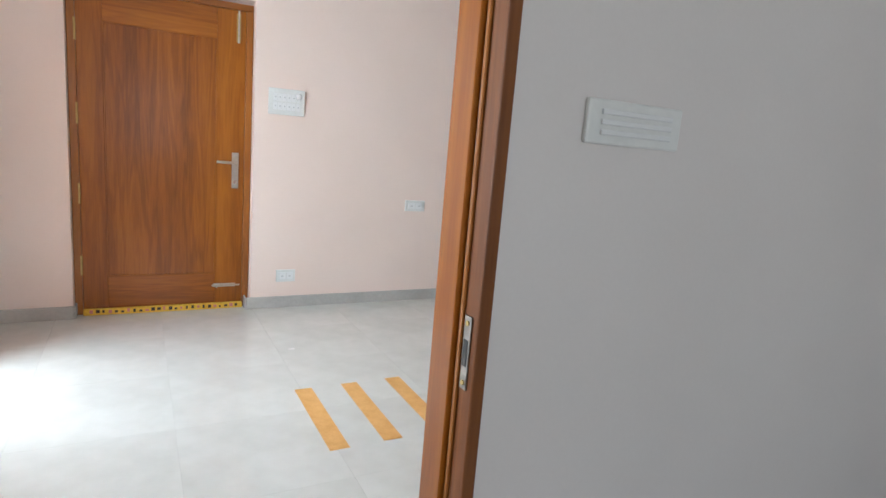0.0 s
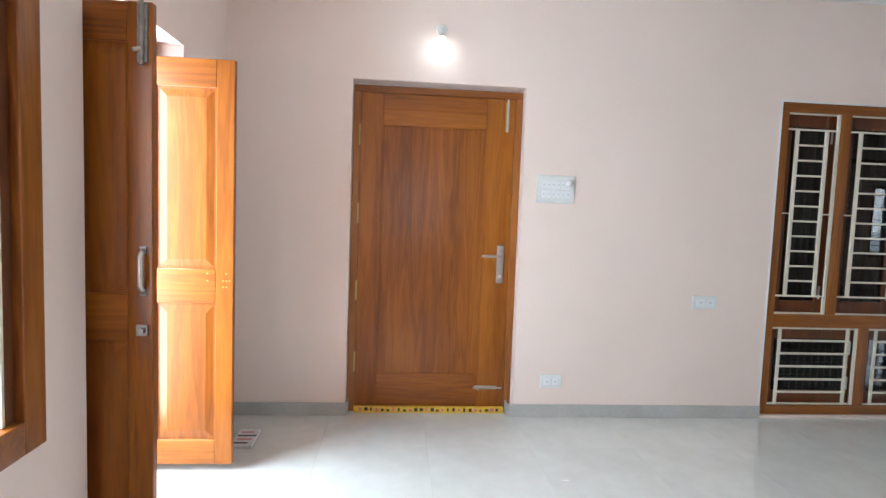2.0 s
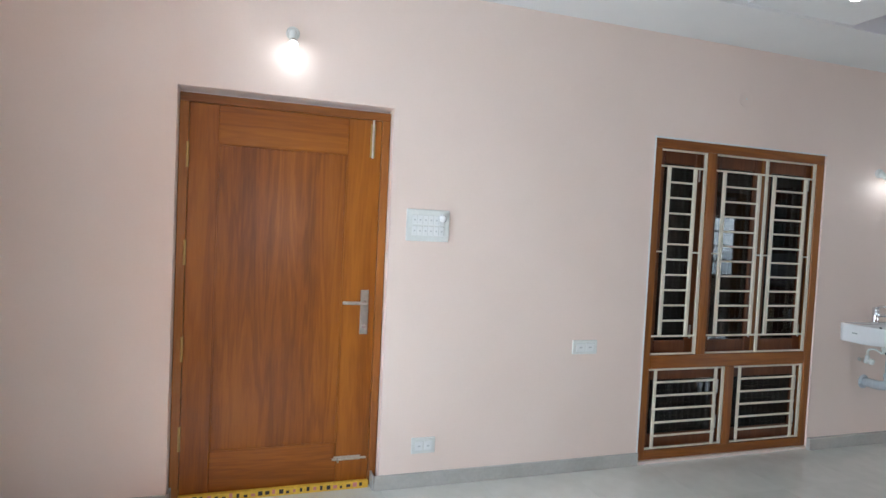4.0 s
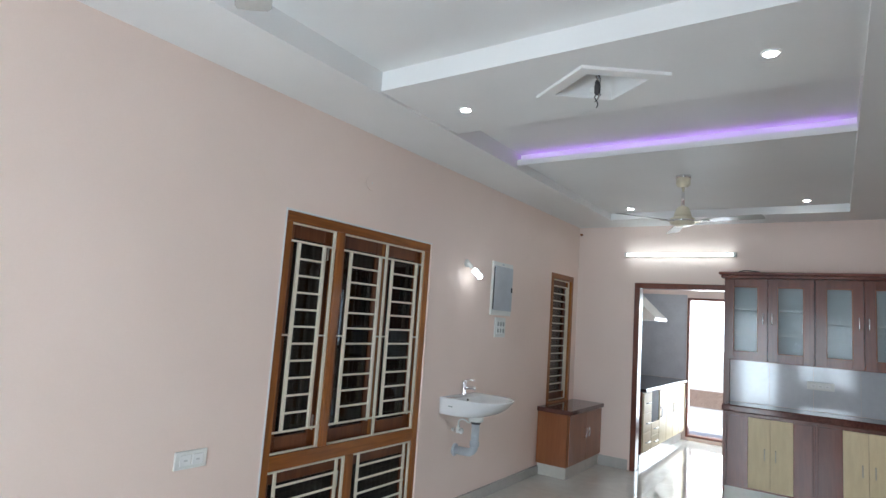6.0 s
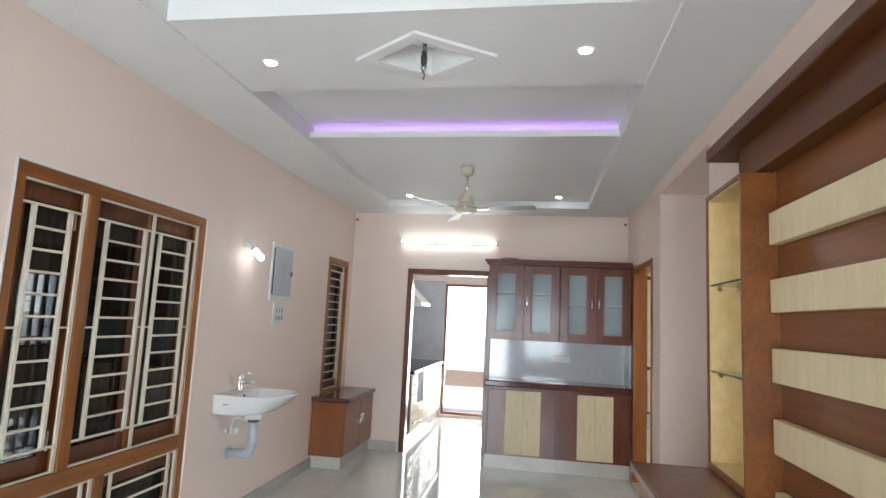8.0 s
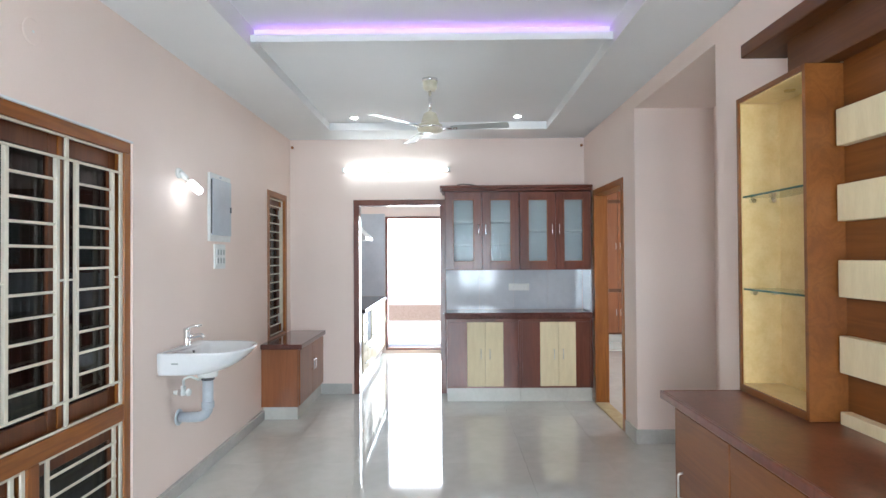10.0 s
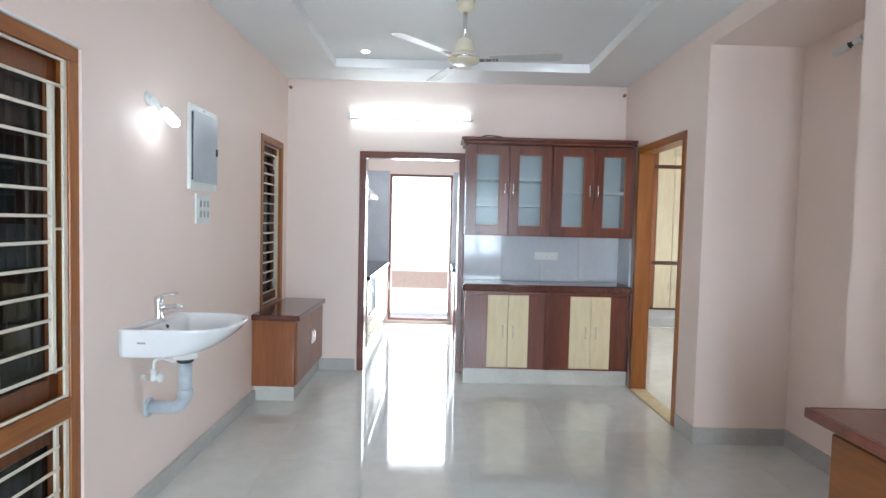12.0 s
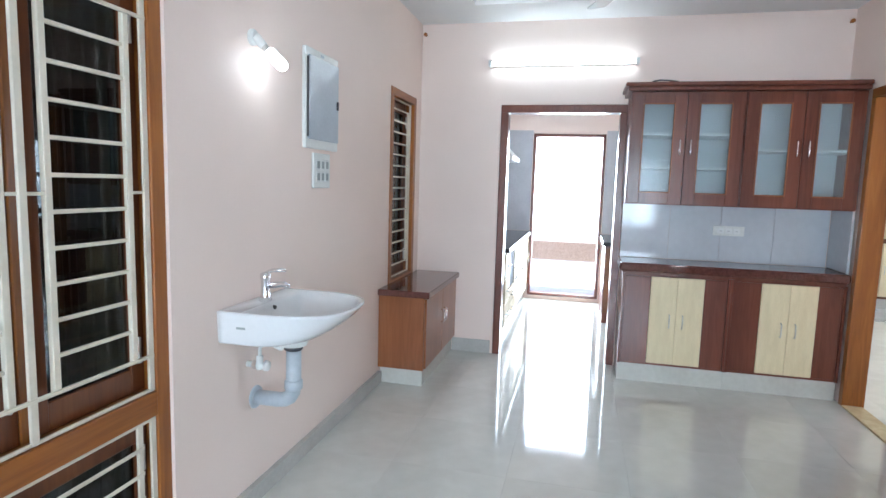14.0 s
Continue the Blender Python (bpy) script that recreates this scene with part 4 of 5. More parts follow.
# ---- wash basin ----
bs = thing("wash_basin", "white wall-hung porcelain wash basin with a chrome mixer tap", "basin", (4.425, YN, 0.79))


def basin_ring(wide, deep, z, back):
    """A straight back and sides, then a rounded front."""
    pts, half, full = [], 0.272 * wide, 0.485 * deep
    side = 0.40 * full
    for k in range(6):
        pts.append(Vector((4.425 + half, back - side * k / 6, z)))
    for k in range(29):
        a = math.pi * k / 28
        c, s_ = math.cos(a), math.sin(a)
        pts.append(Vector((4.425 + half * math.copysign(abs(c) ** 0.72, c), back - side - (full - side) * s_ ** 0.9, z)))
    for k in range(6):
        pts.append(Vector((4.425 - half, back - side * (5 - k) / 6, z)))
    return pts


bm = bmesh.new()
SECTIONS = ((0.88, 0.52, 0.778, YN - 0.012), (0.955, 0.64, 0.782, YN - 0.003), (0.975, 0.71, 0.79, YN - 0.001), (0.982, 0.83, 0.825, YN), (0.99, 0.925, 0.865, YN), (0.998, 0.988, 0.90, YN), (1.0, 1.0, 0.909, YN), (0.99, 0.992, 0.915, YN - 0.002), (0.95, 0.96, 0.914, YN - 0.010),
            (0.885, 0.77, 0.908, YN - 0.085), (0.84, 0.73, 0.888, YN - 0.094), (0.70, 0.60, 0.838, YN - 0.115), (0.36, 0.27, 0.812, YN - 0.165), (0.1, 0.08, 0.808, YN - 0.215))
vr = [[bm.verts.new(p) for p in basin_ring(*s)] for s in SECTIONS]
for one_, two_ in zip(vr, vr[1:]):
    n_ = len(one_)
    for k in range(n_):
        bm.faces.new((one_[k], one_[(k + 1) % n_], two_[(k + 1) % n_], two_[k]))
bm.faces.new(vr[0][::-1])
bm.faces.new(vr[-1])
bowl = part("bowl", bm, PORCELAIN, bs, smooth=True)
# Dark plug stands in for the shade inside the overflow hole.
part("overflow", rod(bmesh.new(), (4.425, YN - 0.092, 0.884), (4.425, YN - 0.104, 0.881), 0.009), SEAM, bowl)
block("maker_mark", (4.155, YN - 0.125, 0.848), (4.159, YN - 0.085, 0.857), SOCKET, bowl)
part("drain", lathe(bmesh.new(), [(0.03, 0.816), (0.03, 0.819), (0.012, 0.8195)], Matrix.Translation((4.425, YN - 0.225, 0))), CHROME, bowl, smooth=True)
tap = part("tap_body", lathe(bmesh.new(), [(0.027, 0.910), (0.024, 0.930), (0.02, 0.945), (0.02, 1.0), (0.023, 1.01), (0.022, 1.03), (0.01, 1.036)], Matrix.Translation((4.425, YN - 0.055, 0))), CHROME, bs, "chrome single-lever mixer tap", True)
part("spout", pipe(bmesh.new(), [(4.425, YN - 0.06, 0.975), (4.425, YN - 0.15, 0.99), (4.425, YN - 0.165, 0.975)], 0.013), CHROME, tap, smooth=True)
part("tap_lever", pipe(bmesh.new(), [(4.425, YN - 0.055, 1.03), (4.425, YN - 0.08, 1.045), (4.425, YN - 0.15, 1.05)], 0.008), CHROME, tap, smooth=True)
WX0, WY0 = 4.425, YN - 0.19
part("waste_collar", lathe(bmesh.new(), [(0.062, 0.785), (0.062, 0.735), (0.058, 0.722), (0.036, 0.720)], Matrix.Translation((WX0, WY0, 0))), PLASTIC, bs, "white waste collar", True)
part("seal_ring", lathe(bmesh.new(), [(0.036, 0.7195), (0.041, 0.716), (0.041, 0.704), (0.036, 0.70)], Matrix.Translation((WX0, WY0, 0))), RUBBER, bs, "dark rubber seal", True)
part("waste_pipe", pipe(bmesh.new(), [(WX0, WY0, 0.70), (WX0, WY0, 0.465), (WX0, YN - 0.01, 0.463)], 0.033, 16), PVC, bs, "grey plastic waste pipe", True)
part("elbow_socket", lathe(bmesh.new(), [(0.033, 0.565), (0.039, 0.56), (0.039, 0.525), (0.033, 0.52)], Matrix.Translation((WX0, WY0, 0))), PVC, bs, smooth=True)
part("wall_flange", lathe(bmesh.new(), [(0.052, 0.0), (0.05, 0.008), (0.036, 0.012)], Matrix.Translation((WX0, YN, 0.463)) @ pose(0, 0, 0, 90, 0, 0)), PVC, bs, smooth=True)
VX, VZ = 4.365, 0.635
sv = part("stop_valve", rod(bmesh.new(), (VX, YN, VZ), (VX, YN - 0.085, VZ), 0.013), PLASTIC, bs, "small white and chrome stop valve", True)
part("valve_collar", rod(bmesh.new(), (VX, YN - 0.03, VZ), (VX, YN - 0.05, VZ), 0.02, segments=8), CHROME, sv)
part("valve_body", rod(bmesh.new(), (VX, YN - 0.06, VZ - 0.018), (VX, YN - 0.06, VZ + 0.04), 0.015), PLASTIC, sv, smooth=True)
part("valve_knob", lathe(bmesh.new(), [(0.012, 0.0), (0.024, 0.006), (0.022, 0.02), (0.01, 0.026)], Matrix.Translation((VX, YN - 0.082, VZ)) @ pose(0, 0, 0, 90, 0, 0)), PLASTIC, sv, smooth=True)
part("supply_hose", pipe(bmesh.new(), [(VX, YN - 0.06, VZ + 0.035), (VX, YN - 0.062, VZ + 0.085), (VX + 0.012, YN - 0.10, VZ + 0.098), (WX0 - 0.04, YN - 0.16, VZ + 0.07), (WX0 - 0.045, YN - 0.15, 0.79)], 0.0075), PLASTIC, bs, smooth=True)

# ---- meter box ----
mb = thing("meter_box", "grey steel distribution box with a hinged door on the wall", "box", (5.06, YN, 1.615))
rounded("case", (4.865, YN - 0.022, 1.605), (5.25, YN, 2.105), PLASTIC, mb, 0.004)
dr = rounded("door", (4.885, YN - 0.034, 1.65), (5.232, YN - 0.0225, 2.065), ALUMINIUM, mb, 0.003, "blue-grey enamelled door")
rounded("latch", (5.205, YN - 0.042, 1.83), (5.222, YN - 0.0335, 1.875), RUBBER, dr, 0.002)
rounded("badge", (5.03, YN - 0.0235, 2.078), (5.07, YN - 0.0215, 2.092), ALUMINIUM, mb, 0.001)
block("hinge_strip", (4.876, YN - 0.030, 1.66), (4.884, YN - 0.0225, 2.055), RUBBER, mb)

# ---- low cabinet below the narrow window ----
lc = thing("low_cabinet", "red-brown laminate low cabinet with granite top by the window", "cabinet", (6.4, 3.98, 0))
block("plinth", (6.05, 3.83, FZ), (XE - 0.013, YN - 0.013, 0.098), PLINTH, lc, 0.002, "pale tiled plinth")
block("body", (6.035, 3.822, 0.10), (XE - 0.001, YN - 0.002, 0.632), REDLAM, lc, 0.002)
block("top", (6.01, 3.78, 0.634), (XE - 0.001, YN - 0.001, 0.68), GRANITE, lc, 0.006, "dark red granite top")
for a, b, hx in ((6.045, 6.53, 6.49), (6.536, 7.02, 6.576)):
    d = block("door", (a, 3.804, 0.115), (b, 3.821, 0.622), REDLAM, lc, 0.002)
    part("handle", pipe(bmesh.new(), [(hx, 3.804, 0.36), (hx, 3.778, 0.365), (hx, 3.778, 0.455), (hx, 3.804, 0.46)], 0.005), CHROME, d, smooth=True)

# ---- hutch ----
HX = 6.66
YH0, YH1, YHM = 0.948, 2.445, 1.69
hu = thing("base_cabinet", "mahogany laminate base cabinet with cream middle doors", "cabinet", (6.85, 2.06, 0), "dresser units")
hv = thing("base_cabinet", "mahogany laminate base cabinet with cream middle doors", "cabinet", (6.85, 1.32, 0), "dresser units")
for ob, a, b, c0, c1, c2 in ((hu, YHM + 0.0005, YH1, 1.865, 2.052, 2.24), (hv, YH0, YHM - 0.0005, 1.12, 1.30, 1.488)):
    block("plinth", (HX + 0.03, a, FZ), (XE - 0.002, b, 0.118), PLINTH, ob, 0.0, "pale tiled plinth")
    block("body", (HX + 0.02, a, 0.12), (XE - 0.001, b, 0.833), MAHOG, ob)
    for s, e, mat in ((a + 0.02, c0 - 0.002, MAHOG), (c0, c1 - 0.002, CREAM), (c1, c2 - 0.002, CREAM), (c2, b - 0.02, MAHOG)):
        d = block("door", (HX + (0.0 if mat == CREAM else 0.004), s, 0.14), (HX + 0.018, e, 0.80), mat, ob, 0.002)
        if mat == CREAM:
            hy = e - 0.045 if s == c0 else s + 0.045
            part("handle", pipe(bmesh.new(), [(HX, hy, 0.42), (HX - 0.022, hy, 0.425), (HX - 0.022, hy, 0.515), (HX, hy, 0.52)], 0.0045), STEEL, d, smooth=True)
    for s in (a, b - 0.018):
        block("edge", (HX - 0.002, s, 0.122), (HX + 0.0195, s + 0.018, 0.815), MAHOG, ob, 0.001)
tagged(block("worktop", (HX - 0.035, 0.945, 0.835), (XE - 0.001, 2.47, 0.90), GRANITE, None, 0.012), "dark red granite worktop with a rounded edge", "worktop")
bp = structure(thing("splashback", "glossy pale blue glazed tile splashback", "tiles", (XE, 1.7, 0.90)), "", "")
for k in range(4):
    y0_ = 0.966 + k * 0.375
    block("tile", (XE - 0.008, y0_, 0.902), (XE - 0.0005, min(y0_ + 0.373, 2.45), 1.334), SPLASH, bp, 0.001)
block("tile", (HX + 0.02, 0.945, 0.902), (XE - 0.0085, 0.962, 1.334), SPLASH, bp, 0.001)
for ob_y0, ob_y1, shelves in ((YHM + 0.002, 2.462, (1.60, 1.84)), (YH0, YHM - 0.002, (1.735,))):
    wc = thing("wall_cabinet", "mahogany wall cabinet with frosted glass doors and steel handles", "cabinet", (6.85, (ob_y0 + ob_y1) / 2, 1.335), "dresser units")
    for a, b in (((HX + 0.02, ob_y0, 1.337), (XE - 0.001, ob_y0 + 0.02, 2.15)), ((HX + 0.02, ob_y1 - 0.02, 1.337), (XE - 0.001, ob_y1, 2.15))):
        block("side", a, b, MAHOG, wc)
    block("bottom", (HX + 0.02, ob_y0 + 0.02, 1.337), (XE - 0.001, ob_y1 - 0.02, 1.357), MAHOG, wc)
    block("lid", (HX + 0.02, ob_y0 + 0.02, 2.13), (XE - 0.001, ob_y1 - 0.02, 2.15), MAHOG, wc)
    block("back", (XE - 0.016, ob_y0 + 0.02, 1.357), (XE - 0.001, ob_y1 - 0.02, 2.13), LINING, wc, 0, "pale blue-grey lining")
    for z in shelves:
        block("shelf", (HX + 0.022, ob_y0 + 0.02, z), (XE - 0.017, ob_y1 - 0.02, z + 0.018), PLASTIC, wc, 0, "white shelf")
    mid = (ob_y0 + ob_y1) / 2
    for a, b, side in ((ob_y0 + 0.004, mid - 0.0015, 1), (mid + 0.0015, ob_y1 - 0.004, -1)):
        bm = bmesh.new()
        sw_ = 0.088
        box(bm, (HX, a, 1.345), (HX + 0.019, a + sw_, 2.145), 0.002)
        box(bm, (HX, b - sw_, 1.345), (HX + 0.019, b, 2.145), 0.002)
        box(bm, (HX + 0.0005, a + sw_, 1.345), (HX + 0.0185, b - sw_, 1.43), 0.002)
        box(bm, (HX + 0.0005, a + sw_, 2.06), (HX + 0.0185, b - sw_, 2.145), 0.002)
        d = part("door", bm, MAHOG, wc)
        block("pane", (HX + 0.007, a + sw_ - 0.003, 1.427), (HX + 0.012, b - sw_ + 0.003, 2.063), FROST, d, 0, "frosted glass pane").visible_shadow = False
        bm = bmesh.new()
        for ya, yb, za, zb in ((a + sw_ - 0.008, a + sw_ + 0.001, 1.422, 2.068), (b - sw_ - 0.001, b - sw_ + 0.008, 1.422, 2.068), (a + sw_ + 0.001, b - sw_ - 0.001, 1.422, 1.431), (a + sw_ + 0.001, b - sw_ - 0.001, 2.059, 2.068)):
            box(bm, (HX - 0.005, ya, za), (HX + 0.006, yb, zb), 0.002)
        part("bead", bm, REDLAM, d, "reddish bead round the pane")
        hy = b - 0.035 if side == 1 else a + 0.035
        part("handle", pipe(bmesh.new(), [(HX, hy, 1.70), (HX - 0.024, hy, 1.705), (HX - 0.024, hy, 1.805), (HX, hy, 1.81)], 0.005), CHROME, d, smooth=True)
tagged(part("cornice", box(box(bmesh.new(), (HX - 0.03, 0.945, 2.152), (XE - 0.001, 2.49, 2.182), 0.006), (HX - 0.05, 0.945, 2.1825), (XE - 0.001, 2.51, 2.21), 0.006), MAHOG), "dark moulded cornice on the wall cabinets", "cornice")

cw = thing("cable_stub", "short dark cable lying on top of the wall cabinets", "cable", (6.66, 2.25, 2.21))
part("cable", pipe(bmesh.new(), [(6.64, 2.33, 2.2155), (6.655, 2.28, 2.228), (6.65, 2.2, 2.222), (6.66, 2.15, 2.2155)], 0.006), RUBBER, cw, smooth=True)

# ---- television unit on the south wall ----
UY = YS
tv = thing("tv_unit", "red-brown and cream striped wall unit with canopy and glass-shelved niches", "wall unit", (2.4, UY, 0.86))
block("back_panel", (1.80, UY + 0.001, 0.872), (2.864, UY + 0.045, 2.344), WALNUT, tv)
for k in range(5):
    zt = 2.008 - 0.2735 * k
    rounded("stripe", (1.955, UY + 0.0455, zt - 0.133), (2.85, UY + 0.085, zt), CREAM, tv, 0.003, "cream laminate stripe")
# Dark brown wood, deepened further to hold the shade under the canopy.
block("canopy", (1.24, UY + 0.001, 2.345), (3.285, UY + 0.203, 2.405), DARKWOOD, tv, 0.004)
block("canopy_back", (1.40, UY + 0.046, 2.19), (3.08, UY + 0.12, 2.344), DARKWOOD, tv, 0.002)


def niche(x0, x1):
    y0, y1, z0, z1 = UY + 0.001, UY + 0.185, 0.872, 2.185
    n = part("niche", box(box(box(box(bmesh.new(), (x0, y0, z0), (x0 + 0.02, y1, z1), 0.001), (x1 - 0.02, y0, z0), (x1, y1, z1), 0.001), (x0 + 0.02, y0, z1 - 0.02), (x1 - 0.02, y1 - 0.0005, z1), 0.001), (x0 + 0.02, y0, z0), (x1 - 0.02, y1 - 0.0005, z0 + 0.03), 0.001), WALNUT, tv)
    for a, b in (((x0 + 0.021, y0, z0 + 0.031), (x1 - 0.021, y0 + 0.006, z1 - 0.021)), ((x0 + 0.0205, y0 + 0.0065, z0 + 0.031), (x0 + 0.026, y1 - 0.008, z1 - 0.021)),
                 ((x1 - 0.026, y0 + 0.0065, z0 + 0.031), (x1 - 0.0205, y1 - 0.008, z1 - 0.021)), ((x0 + 0.0265, y0 + 0.0065, z1 - 0.027), (x1 - 0.0265, y1 - 0.008, z1 - 0.0215)),
                 ((x0 + 0.0265, y0 + 0.0065, z0 + 0.031), (x1 - 0.0265, y1 - 0.008, z0 + 0.036))):
        block("lining", a, b, MAPLE, n, 0, "speckled maple lining")
    for z in (1.325, 1.735):
        block("glass_shelf", (x0 + 0.028, y0 + 0.008, z), (x1 - 0.028, y1 - 0.012, z + 0.008), GLASS, n, 0.001, "clear glass shelf").visible_shadow = False
        block("shelf_edge", (x0 + 0.028, y1 - 0.0115, z), (x1 - 0.028, y1 - 0.0105, z + 0.008), EDGE_GLASS, n)
        for u in (y0 + 0.045, y1 - 0.05):
            for v, s in ((x0 + 0.0265, 1), (x1 - 0.0265, -1)):
                part("shelf_clip", rod(bmesh.new(), (v, u, z - 0.012), (v + s * 0.022, u, z - 0.012), 0.011), CHROME, n)
    part("niche_light", lathe(bmesh.new(), [(0.022, z1 - 0.028), (0.02, z1 - 0.034), (0.01, z1 - 0.035)], Matrix.Translation(((x0 + x1) / 2, y0 + 0.09, 0))), BRASS, n)
    return n


niche(2.865, 3.365)
niche(1.285, 1.785)
plate(2.05, 2.19, 0.945, 1.035, UY + 0.0855, 1, 1, 2, "white socket on the lowest cream stripe")
td = thing("tv_base_cabinet", "red-brown laminate base cabinet with drawers under the counter", "cabinet", (2.4, 1.2, 0))
block("plinth", (1.36, UY + 0.014, FZ), (3.28, 1.40, 0.10), SKIRT, td)
block("body", (1.32, UY + 0.013, 0.102), (3.30, 1.42, 0.835), WALNUT, td, 0.002)
for k in range(4):
    a = 1.34 + k * 0.488
    d = block("drawer_front", (a, 1.4205, 0.12), (a + 0.48, 1.44, 0.815), WALNUT, td, 0.003)
    part("handle", pipe(bmesh.new(), [(a + 0.40, 1.44, 0.45), (a + 0.40, 1.46, 0.455), (a + 0.40, 1.46, 0.555), (a + 0.40, 1.44, 0.56)], 0.005), STEEL, d, smooth=True)
ct = thing("counter", "polished red-brown counter of the wall unit", "counter", (2.33, 1.2, 0.837))
block("slab", (1.29, UY + 0.001, 0.837), (3.363, 1.458, 0.87), MAHOG, ct, 0.003)
rounded("edge_band", (1.29, 1.4585, 0.836), (3.375, 1.472, 0.871), MAHOG, ct, 0.005)
rounded("edge_band", (3.3635, UY + 0.001, 0.836), (3.375, 1.458, 0.871), MAHOG, ct, 0.005)

# ---- loose things ----
for k, x in enumerate((0.70, 0.945, 1.195)):
    ts = tagged(block("tape_strip", (x, 2.085 + k * 0.003, FZ + 0.0002), (x + 0.088, 2.71, FZ + 0.0012), TAPE), "orange adhesive strip stuck flat on the floor", "tape", "tape strips on the floor")
ts = tagged(block("tape_strip", (1.46, 2.10, FZ + 0.0002), (2.10, 2.19, FZ + 0.0012), TAPE), "orange adhesive strip stuck flat on the floor", "tape", "tape strips on the floor")
pk = thing("packet", "small printed paper packet lying on the floor", "packet", (-0.88, 3.77, 0))
part("wrapper", box(bmesh.new(), (-0.95, 3.65, FZ + 0.0005), (-0.83, 3.88, FZ + 0.022), 0.006, 2), PAPER, pk)
for k in range(4):
    block("print", (-0.94 + 0.01 * (k % 2), 3.67 + k * 0.05, FZ + 0.0222), (-0.86 + 0.012 * (k % 3), 3.69 + k * 0.05, FZ + 0.0228), PINK if k % 2 else SEAM, pk)
tagged(block("paper_scrap", (0.80, 3.27, FZ + 0.0004), (0.835, 3.285, FZ + 0.002), PAPER, None, 0.0005), "tiny white paper scrap on the tiles", "paper")

# ---- kitchen ----
kc = thing("kitchen_cabinet", "cream and brown kitchen base cabinet run with steel drawers", "cabinet", (8.2, 3.75, 0))
block("plinth", (7.40, 3.46, FZ), (9.645, YN - 0.001, 0.10), SKIRT, kc)
block("body", (7.38, 3.44, 0.102), (9.645, YN - 0.001, 0.83), MAHOG, kc)
for k in range(6):
    a = 7.39 + k * 0.375
    fronts = {0: ((0.12, 0.34), (0.347, 0.565), (0.572, 0.815)), 1: ((0.12, 0.27), (0.277, 0.43))}.get(k, ((0.12, 0.815),))
    for lo, hi in fronts:
        d = block("drawer" if hi - lo < 0.4 else "door", (a + 0.004, 3.42, lo), (a + 0.362, 3.4395, hi), CREAM, kc, 0.002)
        hz = (lo + hi) / 2
        if hi - lo < 0.4:
            hp_ = [(a + 0.11, 3.42, hz), (a + 0.115, 3.398, hz), (a + 0.255, 3.398, hz), (a + 0.26, 3.42, hz)]
        else:
            hx = a + (0.32 if k % 2 else 0.045)
            hp_ = [(hx, 3.42, hz), (hx, 3.398, hz + 0.005), (hx, 3.398, hz + 0.115), (hx, 3.42, hz + 0.12)]
        part("handle", pipe(bmesh.new(), hp_, 0.006), STEEL, d, smooth=True)
    # Flat black panel stands in for the shade of an open niche.
    if k == 1:
        block("niche_shade", (a + 0.01, 3.428, 0.44), (a + 0.36, 3.4395, 0.81), SEAM, kc, 0, "flat dark panel in place of a shaded niche")
tagged(block("kitchen_worktop", (7.36, 3.385, 0.832), (9.6415, YN - 0.009, 0.87), BLACK_GRANITE, None, 0.006), "polished dark granite kitchen worktop", "worktop")
structure(block("trim_kitchen_tiles", (XE + 0.1205, YN - 0.008, 0.872), (9.64, YN - 0.0005, 2.15), GREY_TILE), "grey glazed kitchen wall tiles", "tiles")
structure(block("trim_kitchen_end_tiles", (9.642, 3.415, 0.872), (9.6495, YN - 0.0085, 2.15), GREY_TILE), "grey glazed kitchen wall tiles", "tiles")
hd = thing("cooker_hood", "white sloping cooker hood on the kitchen wall", "hood", (8.3, 3.95, 1.75))
bm = bmesh.new()
v0 = [bm.verts.new(p) for p in ((7.98, 3.47, 1.70), (8.62, 3.47, 1.70), (8.62, YN - 0.009, 1.70), (7.98, YN - 0.009, 1.70))]
v1 = [bm.verts.new(p) for p in ((7.98, 3.47, 1.74), (8.62, 3.47, 1.74), (8.62, YN - 0.009, 1.74), (7.98, YN - 0.009, 1.74))]
v2 = [bm.verts.new(p) for p in ((7.99, 3.86, 2.12), (8.61, 3.86, 2.12), (8.61, YN - 0.009, 2.12), (7.99, YN - 0.009, 2.12))]
for lo, hi in ((v0, v1), (v1, v2)):
    for k in range(4):
        bm.faces.new((lo[k], lo[(k + 1) % 4], hi[(k + 1) % 4], hi[k]))
bm.faces.new(v0)
bm.faces.new(v2)
part("canopy", bm, PLASTIC, hd)
block("flue", (8.18, 3.95, 2.1205), (8.42, YN - 0.009, 2.86), PLASTIC, hd)
kr = thing("kitchen_cabinet", "brown kitchen base cabinet beside the back door", "cabinet", (9.0, 1.9, 0))
block("body", (8.55, 1.10, FZ), (9.30, 2.50, 0.83), MAHOG, kr)
for k in range(3):
    d = block("door", (8.532, 1.12 + k * 0.46, 0.1), (8.5495, 1.57 + k * 0.46, 0.81), WALNUT, kr, 0.002)
    part("handle", pipe(bmesh.new(), [(8.532, 1.2 + k * 0.46, 0.6), (8.51, 1.205 + k * 0.46, 0.6), (8.51, 1.295 + k * 0.46, 0.6), (8.532, 1.3 + k * 0.46, 0.6)], 0.005), STEEL, d, smooth=True)
ks = thing("kitchen_cabinet", "set-back brown kitchen cabinet beside the back door", "cabinet", (9.47, 1.9, 0))
block("body", (9.302, 1.10, FZ), (9.64, 2.45, 0.83), MAHOG, ks)
tagged(block("kitchen_worktop", (8.52, 1.09, 0.832), (9.645, 2.53, 0.87), BLACK_GRANITE, None, 0.006), "polished dark granite kitchen worktop", "worktop")
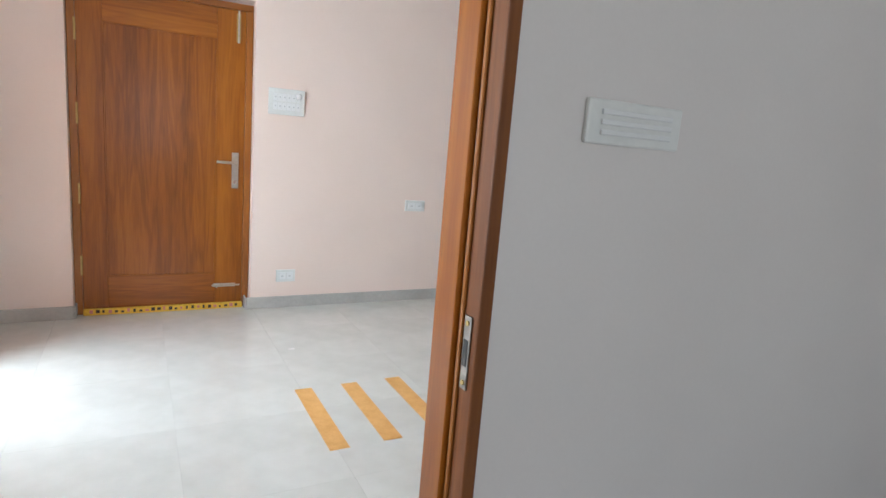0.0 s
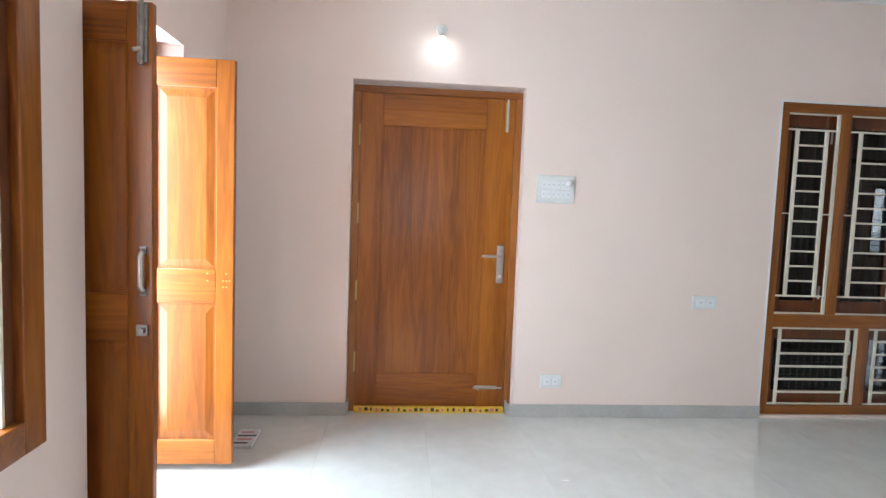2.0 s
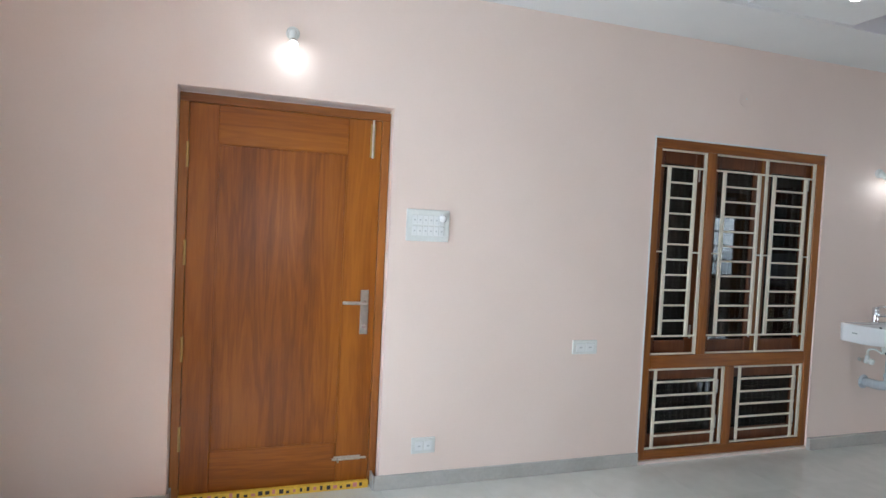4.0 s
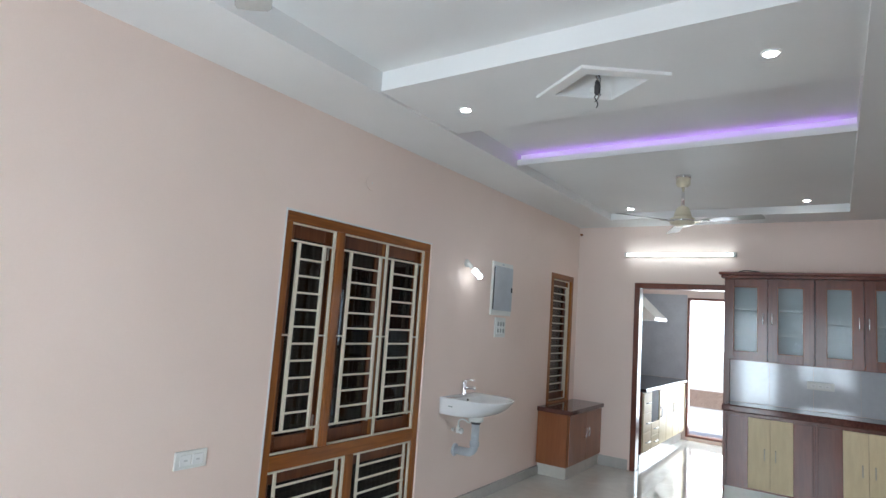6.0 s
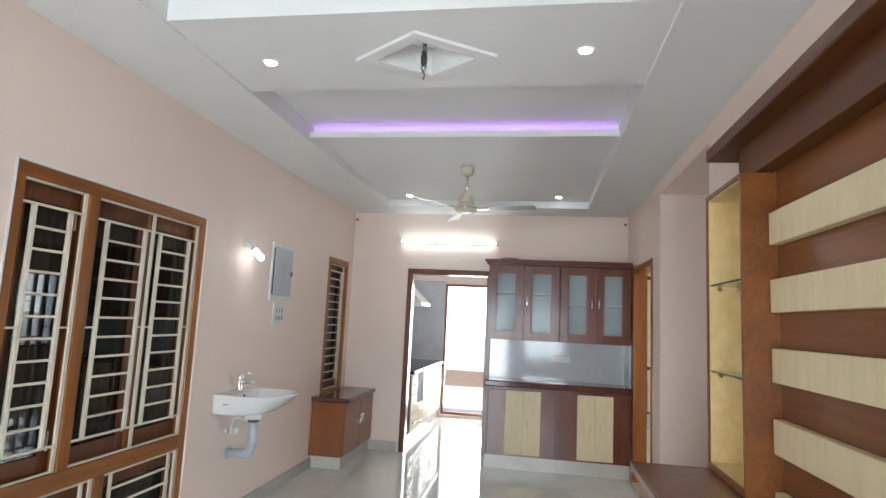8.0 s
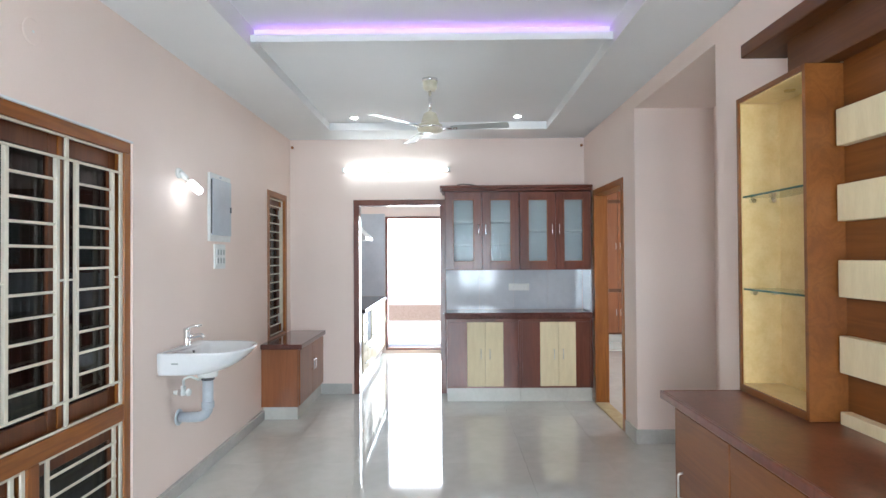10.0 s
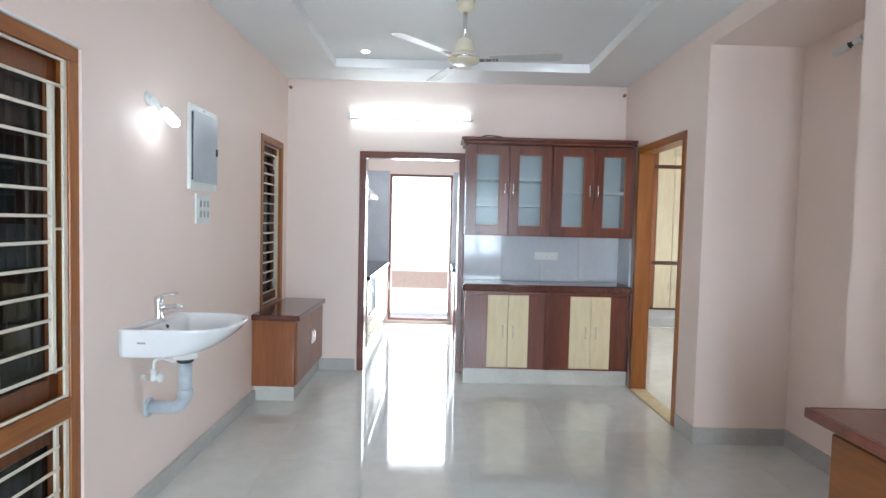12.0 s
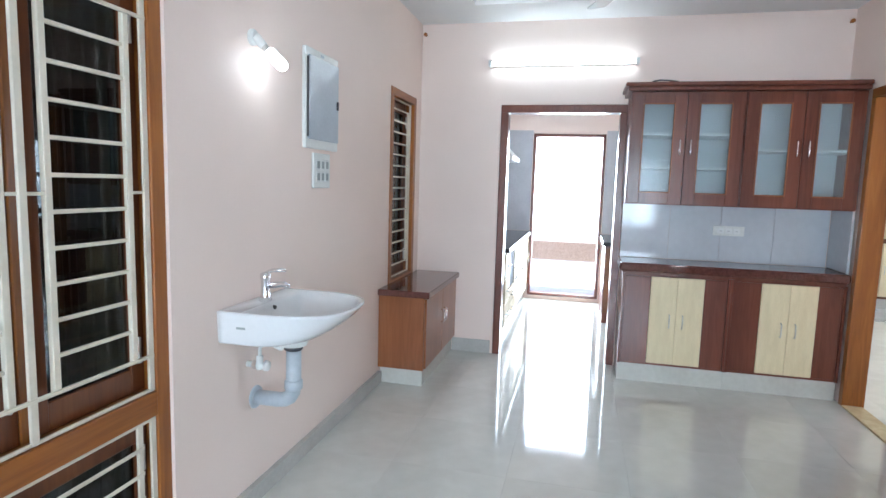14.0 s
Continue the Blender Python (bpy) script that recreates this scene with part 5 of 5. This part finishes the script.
structure(block("trim_kitchen_side_tiles", (9.642, 1.09, 0.872), (9.6495, 2.51, 2.15), GREY_TILE), "blue-grey glazed kitchen wall tiles", "tiles")

# ---- bedroom wardrobe ----
wd = thing("wardrobe", "cream and brown built-in wardrobe with loft doors", "wardrobe", (10.85, -1.1, 0))
WX = 10.6
block("plinth", (WX + 0.05, -2.95, FZ), (11.148, 0.715, 0.12), PLINTH, wd, 0, "pale tiled plinth")
block("body", (WX + 0.022, -2.95, 0.122), (11.148, 0.715, 2.85), DARKWOOD, wd)
for k in range(13):
    a = 0.585 - (k + 1) * 0.268
    brown = k % 4 in (0, 3)
    for lo, hi in ((0.155, 0.845), (0.905, 2.375), (2.435, 2.83)):
        d = block("door", (WX, a + 0.004, lo), (WX + 0.0215, a + 0.264, hi), REDLAM if brown else CREAM, wd, 0.002)
        hy = a + 0.035 if k % 2 else a + 0.233
        hz = (lo + hi) / 2
        part("handle", pipe(bmesh.new(), [(WX, hy, hz - 0.05), (WX - 0.022, hy, hz - 0.045), (WX - 0.022, hy, hz + 0.045), (WX, hy, hz + 0.05)], 0.005), STEEL, d, smooth=True)

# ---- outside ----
# Emissive slabs stand in for the overexposed sky and distance.
BACKDROP_GLOW = glowing("backdrop_glow", (1.0, 1.0, 0.98), 2.6)
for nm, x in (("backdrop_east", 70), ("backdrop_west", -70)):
    structure(block(nm, (x, -90, -1.0), (x + 0.2 * (1 if x > 0 else -1), 90, 28), BACKDROP_GLOW), "glowing white slab standing in for the overexposed distance", "backdrop")
structure(block("ground", (-600, -600, -0.5), (600, 600, -0.165), DUST), "pale dusty ground around the house", "ground")
# Floor kept white as a reflector that brightens the parapet.
structure(block("balcony_floor", (9.852, 0.845, -0.163), (11.5, 4.6, -0.03), WHITE), "white light-bouncing floor behind the back door", "balcony")
pp = structure(thing("parapet", "white parapet wall with a brown mosaic band", "wall", (11.55, 2.9, -0.1)), "", "")
block("wall", (11.5, 0.845, -0.163), (11.65, 4.6, 0.275), WHITE, pp)
block("band", (11.49, 0.845, 0.2755), (11.66, 4.6, 0.575), MOSAIC, pp, 0.004, "brown mosaic band")
structure(block("porch_floor", (-3.5, 1.5, -0.163), (XW - 0.232, 4.6, -0.02), CONCRETE), "pale porch floor outside the entrance", "porch")

# ---- floor tiles, last ----
bm = box(bmesh.new(), (-0.2997, -0.2997, -0.011), (0.2997, 0.2997, 0.0), 0.0)
me = bpy.data.meshes.new("tile")
bm.to_mesh(me)
bm.free()
me.materials.append(TILE)
for i in range(19):
    for j in range(12):
        x, y = XW - 0.15 + 0.6 * i - 0.086, YN + 0.11 - 0.6 * (j + 0.5)
        if (j >= 7 and i >= 9 and i < 11) or x > 9.7:
            continue
        ob = new("tile", me)
        ob.location, ob.parent = (x, y, 0), FLOOR
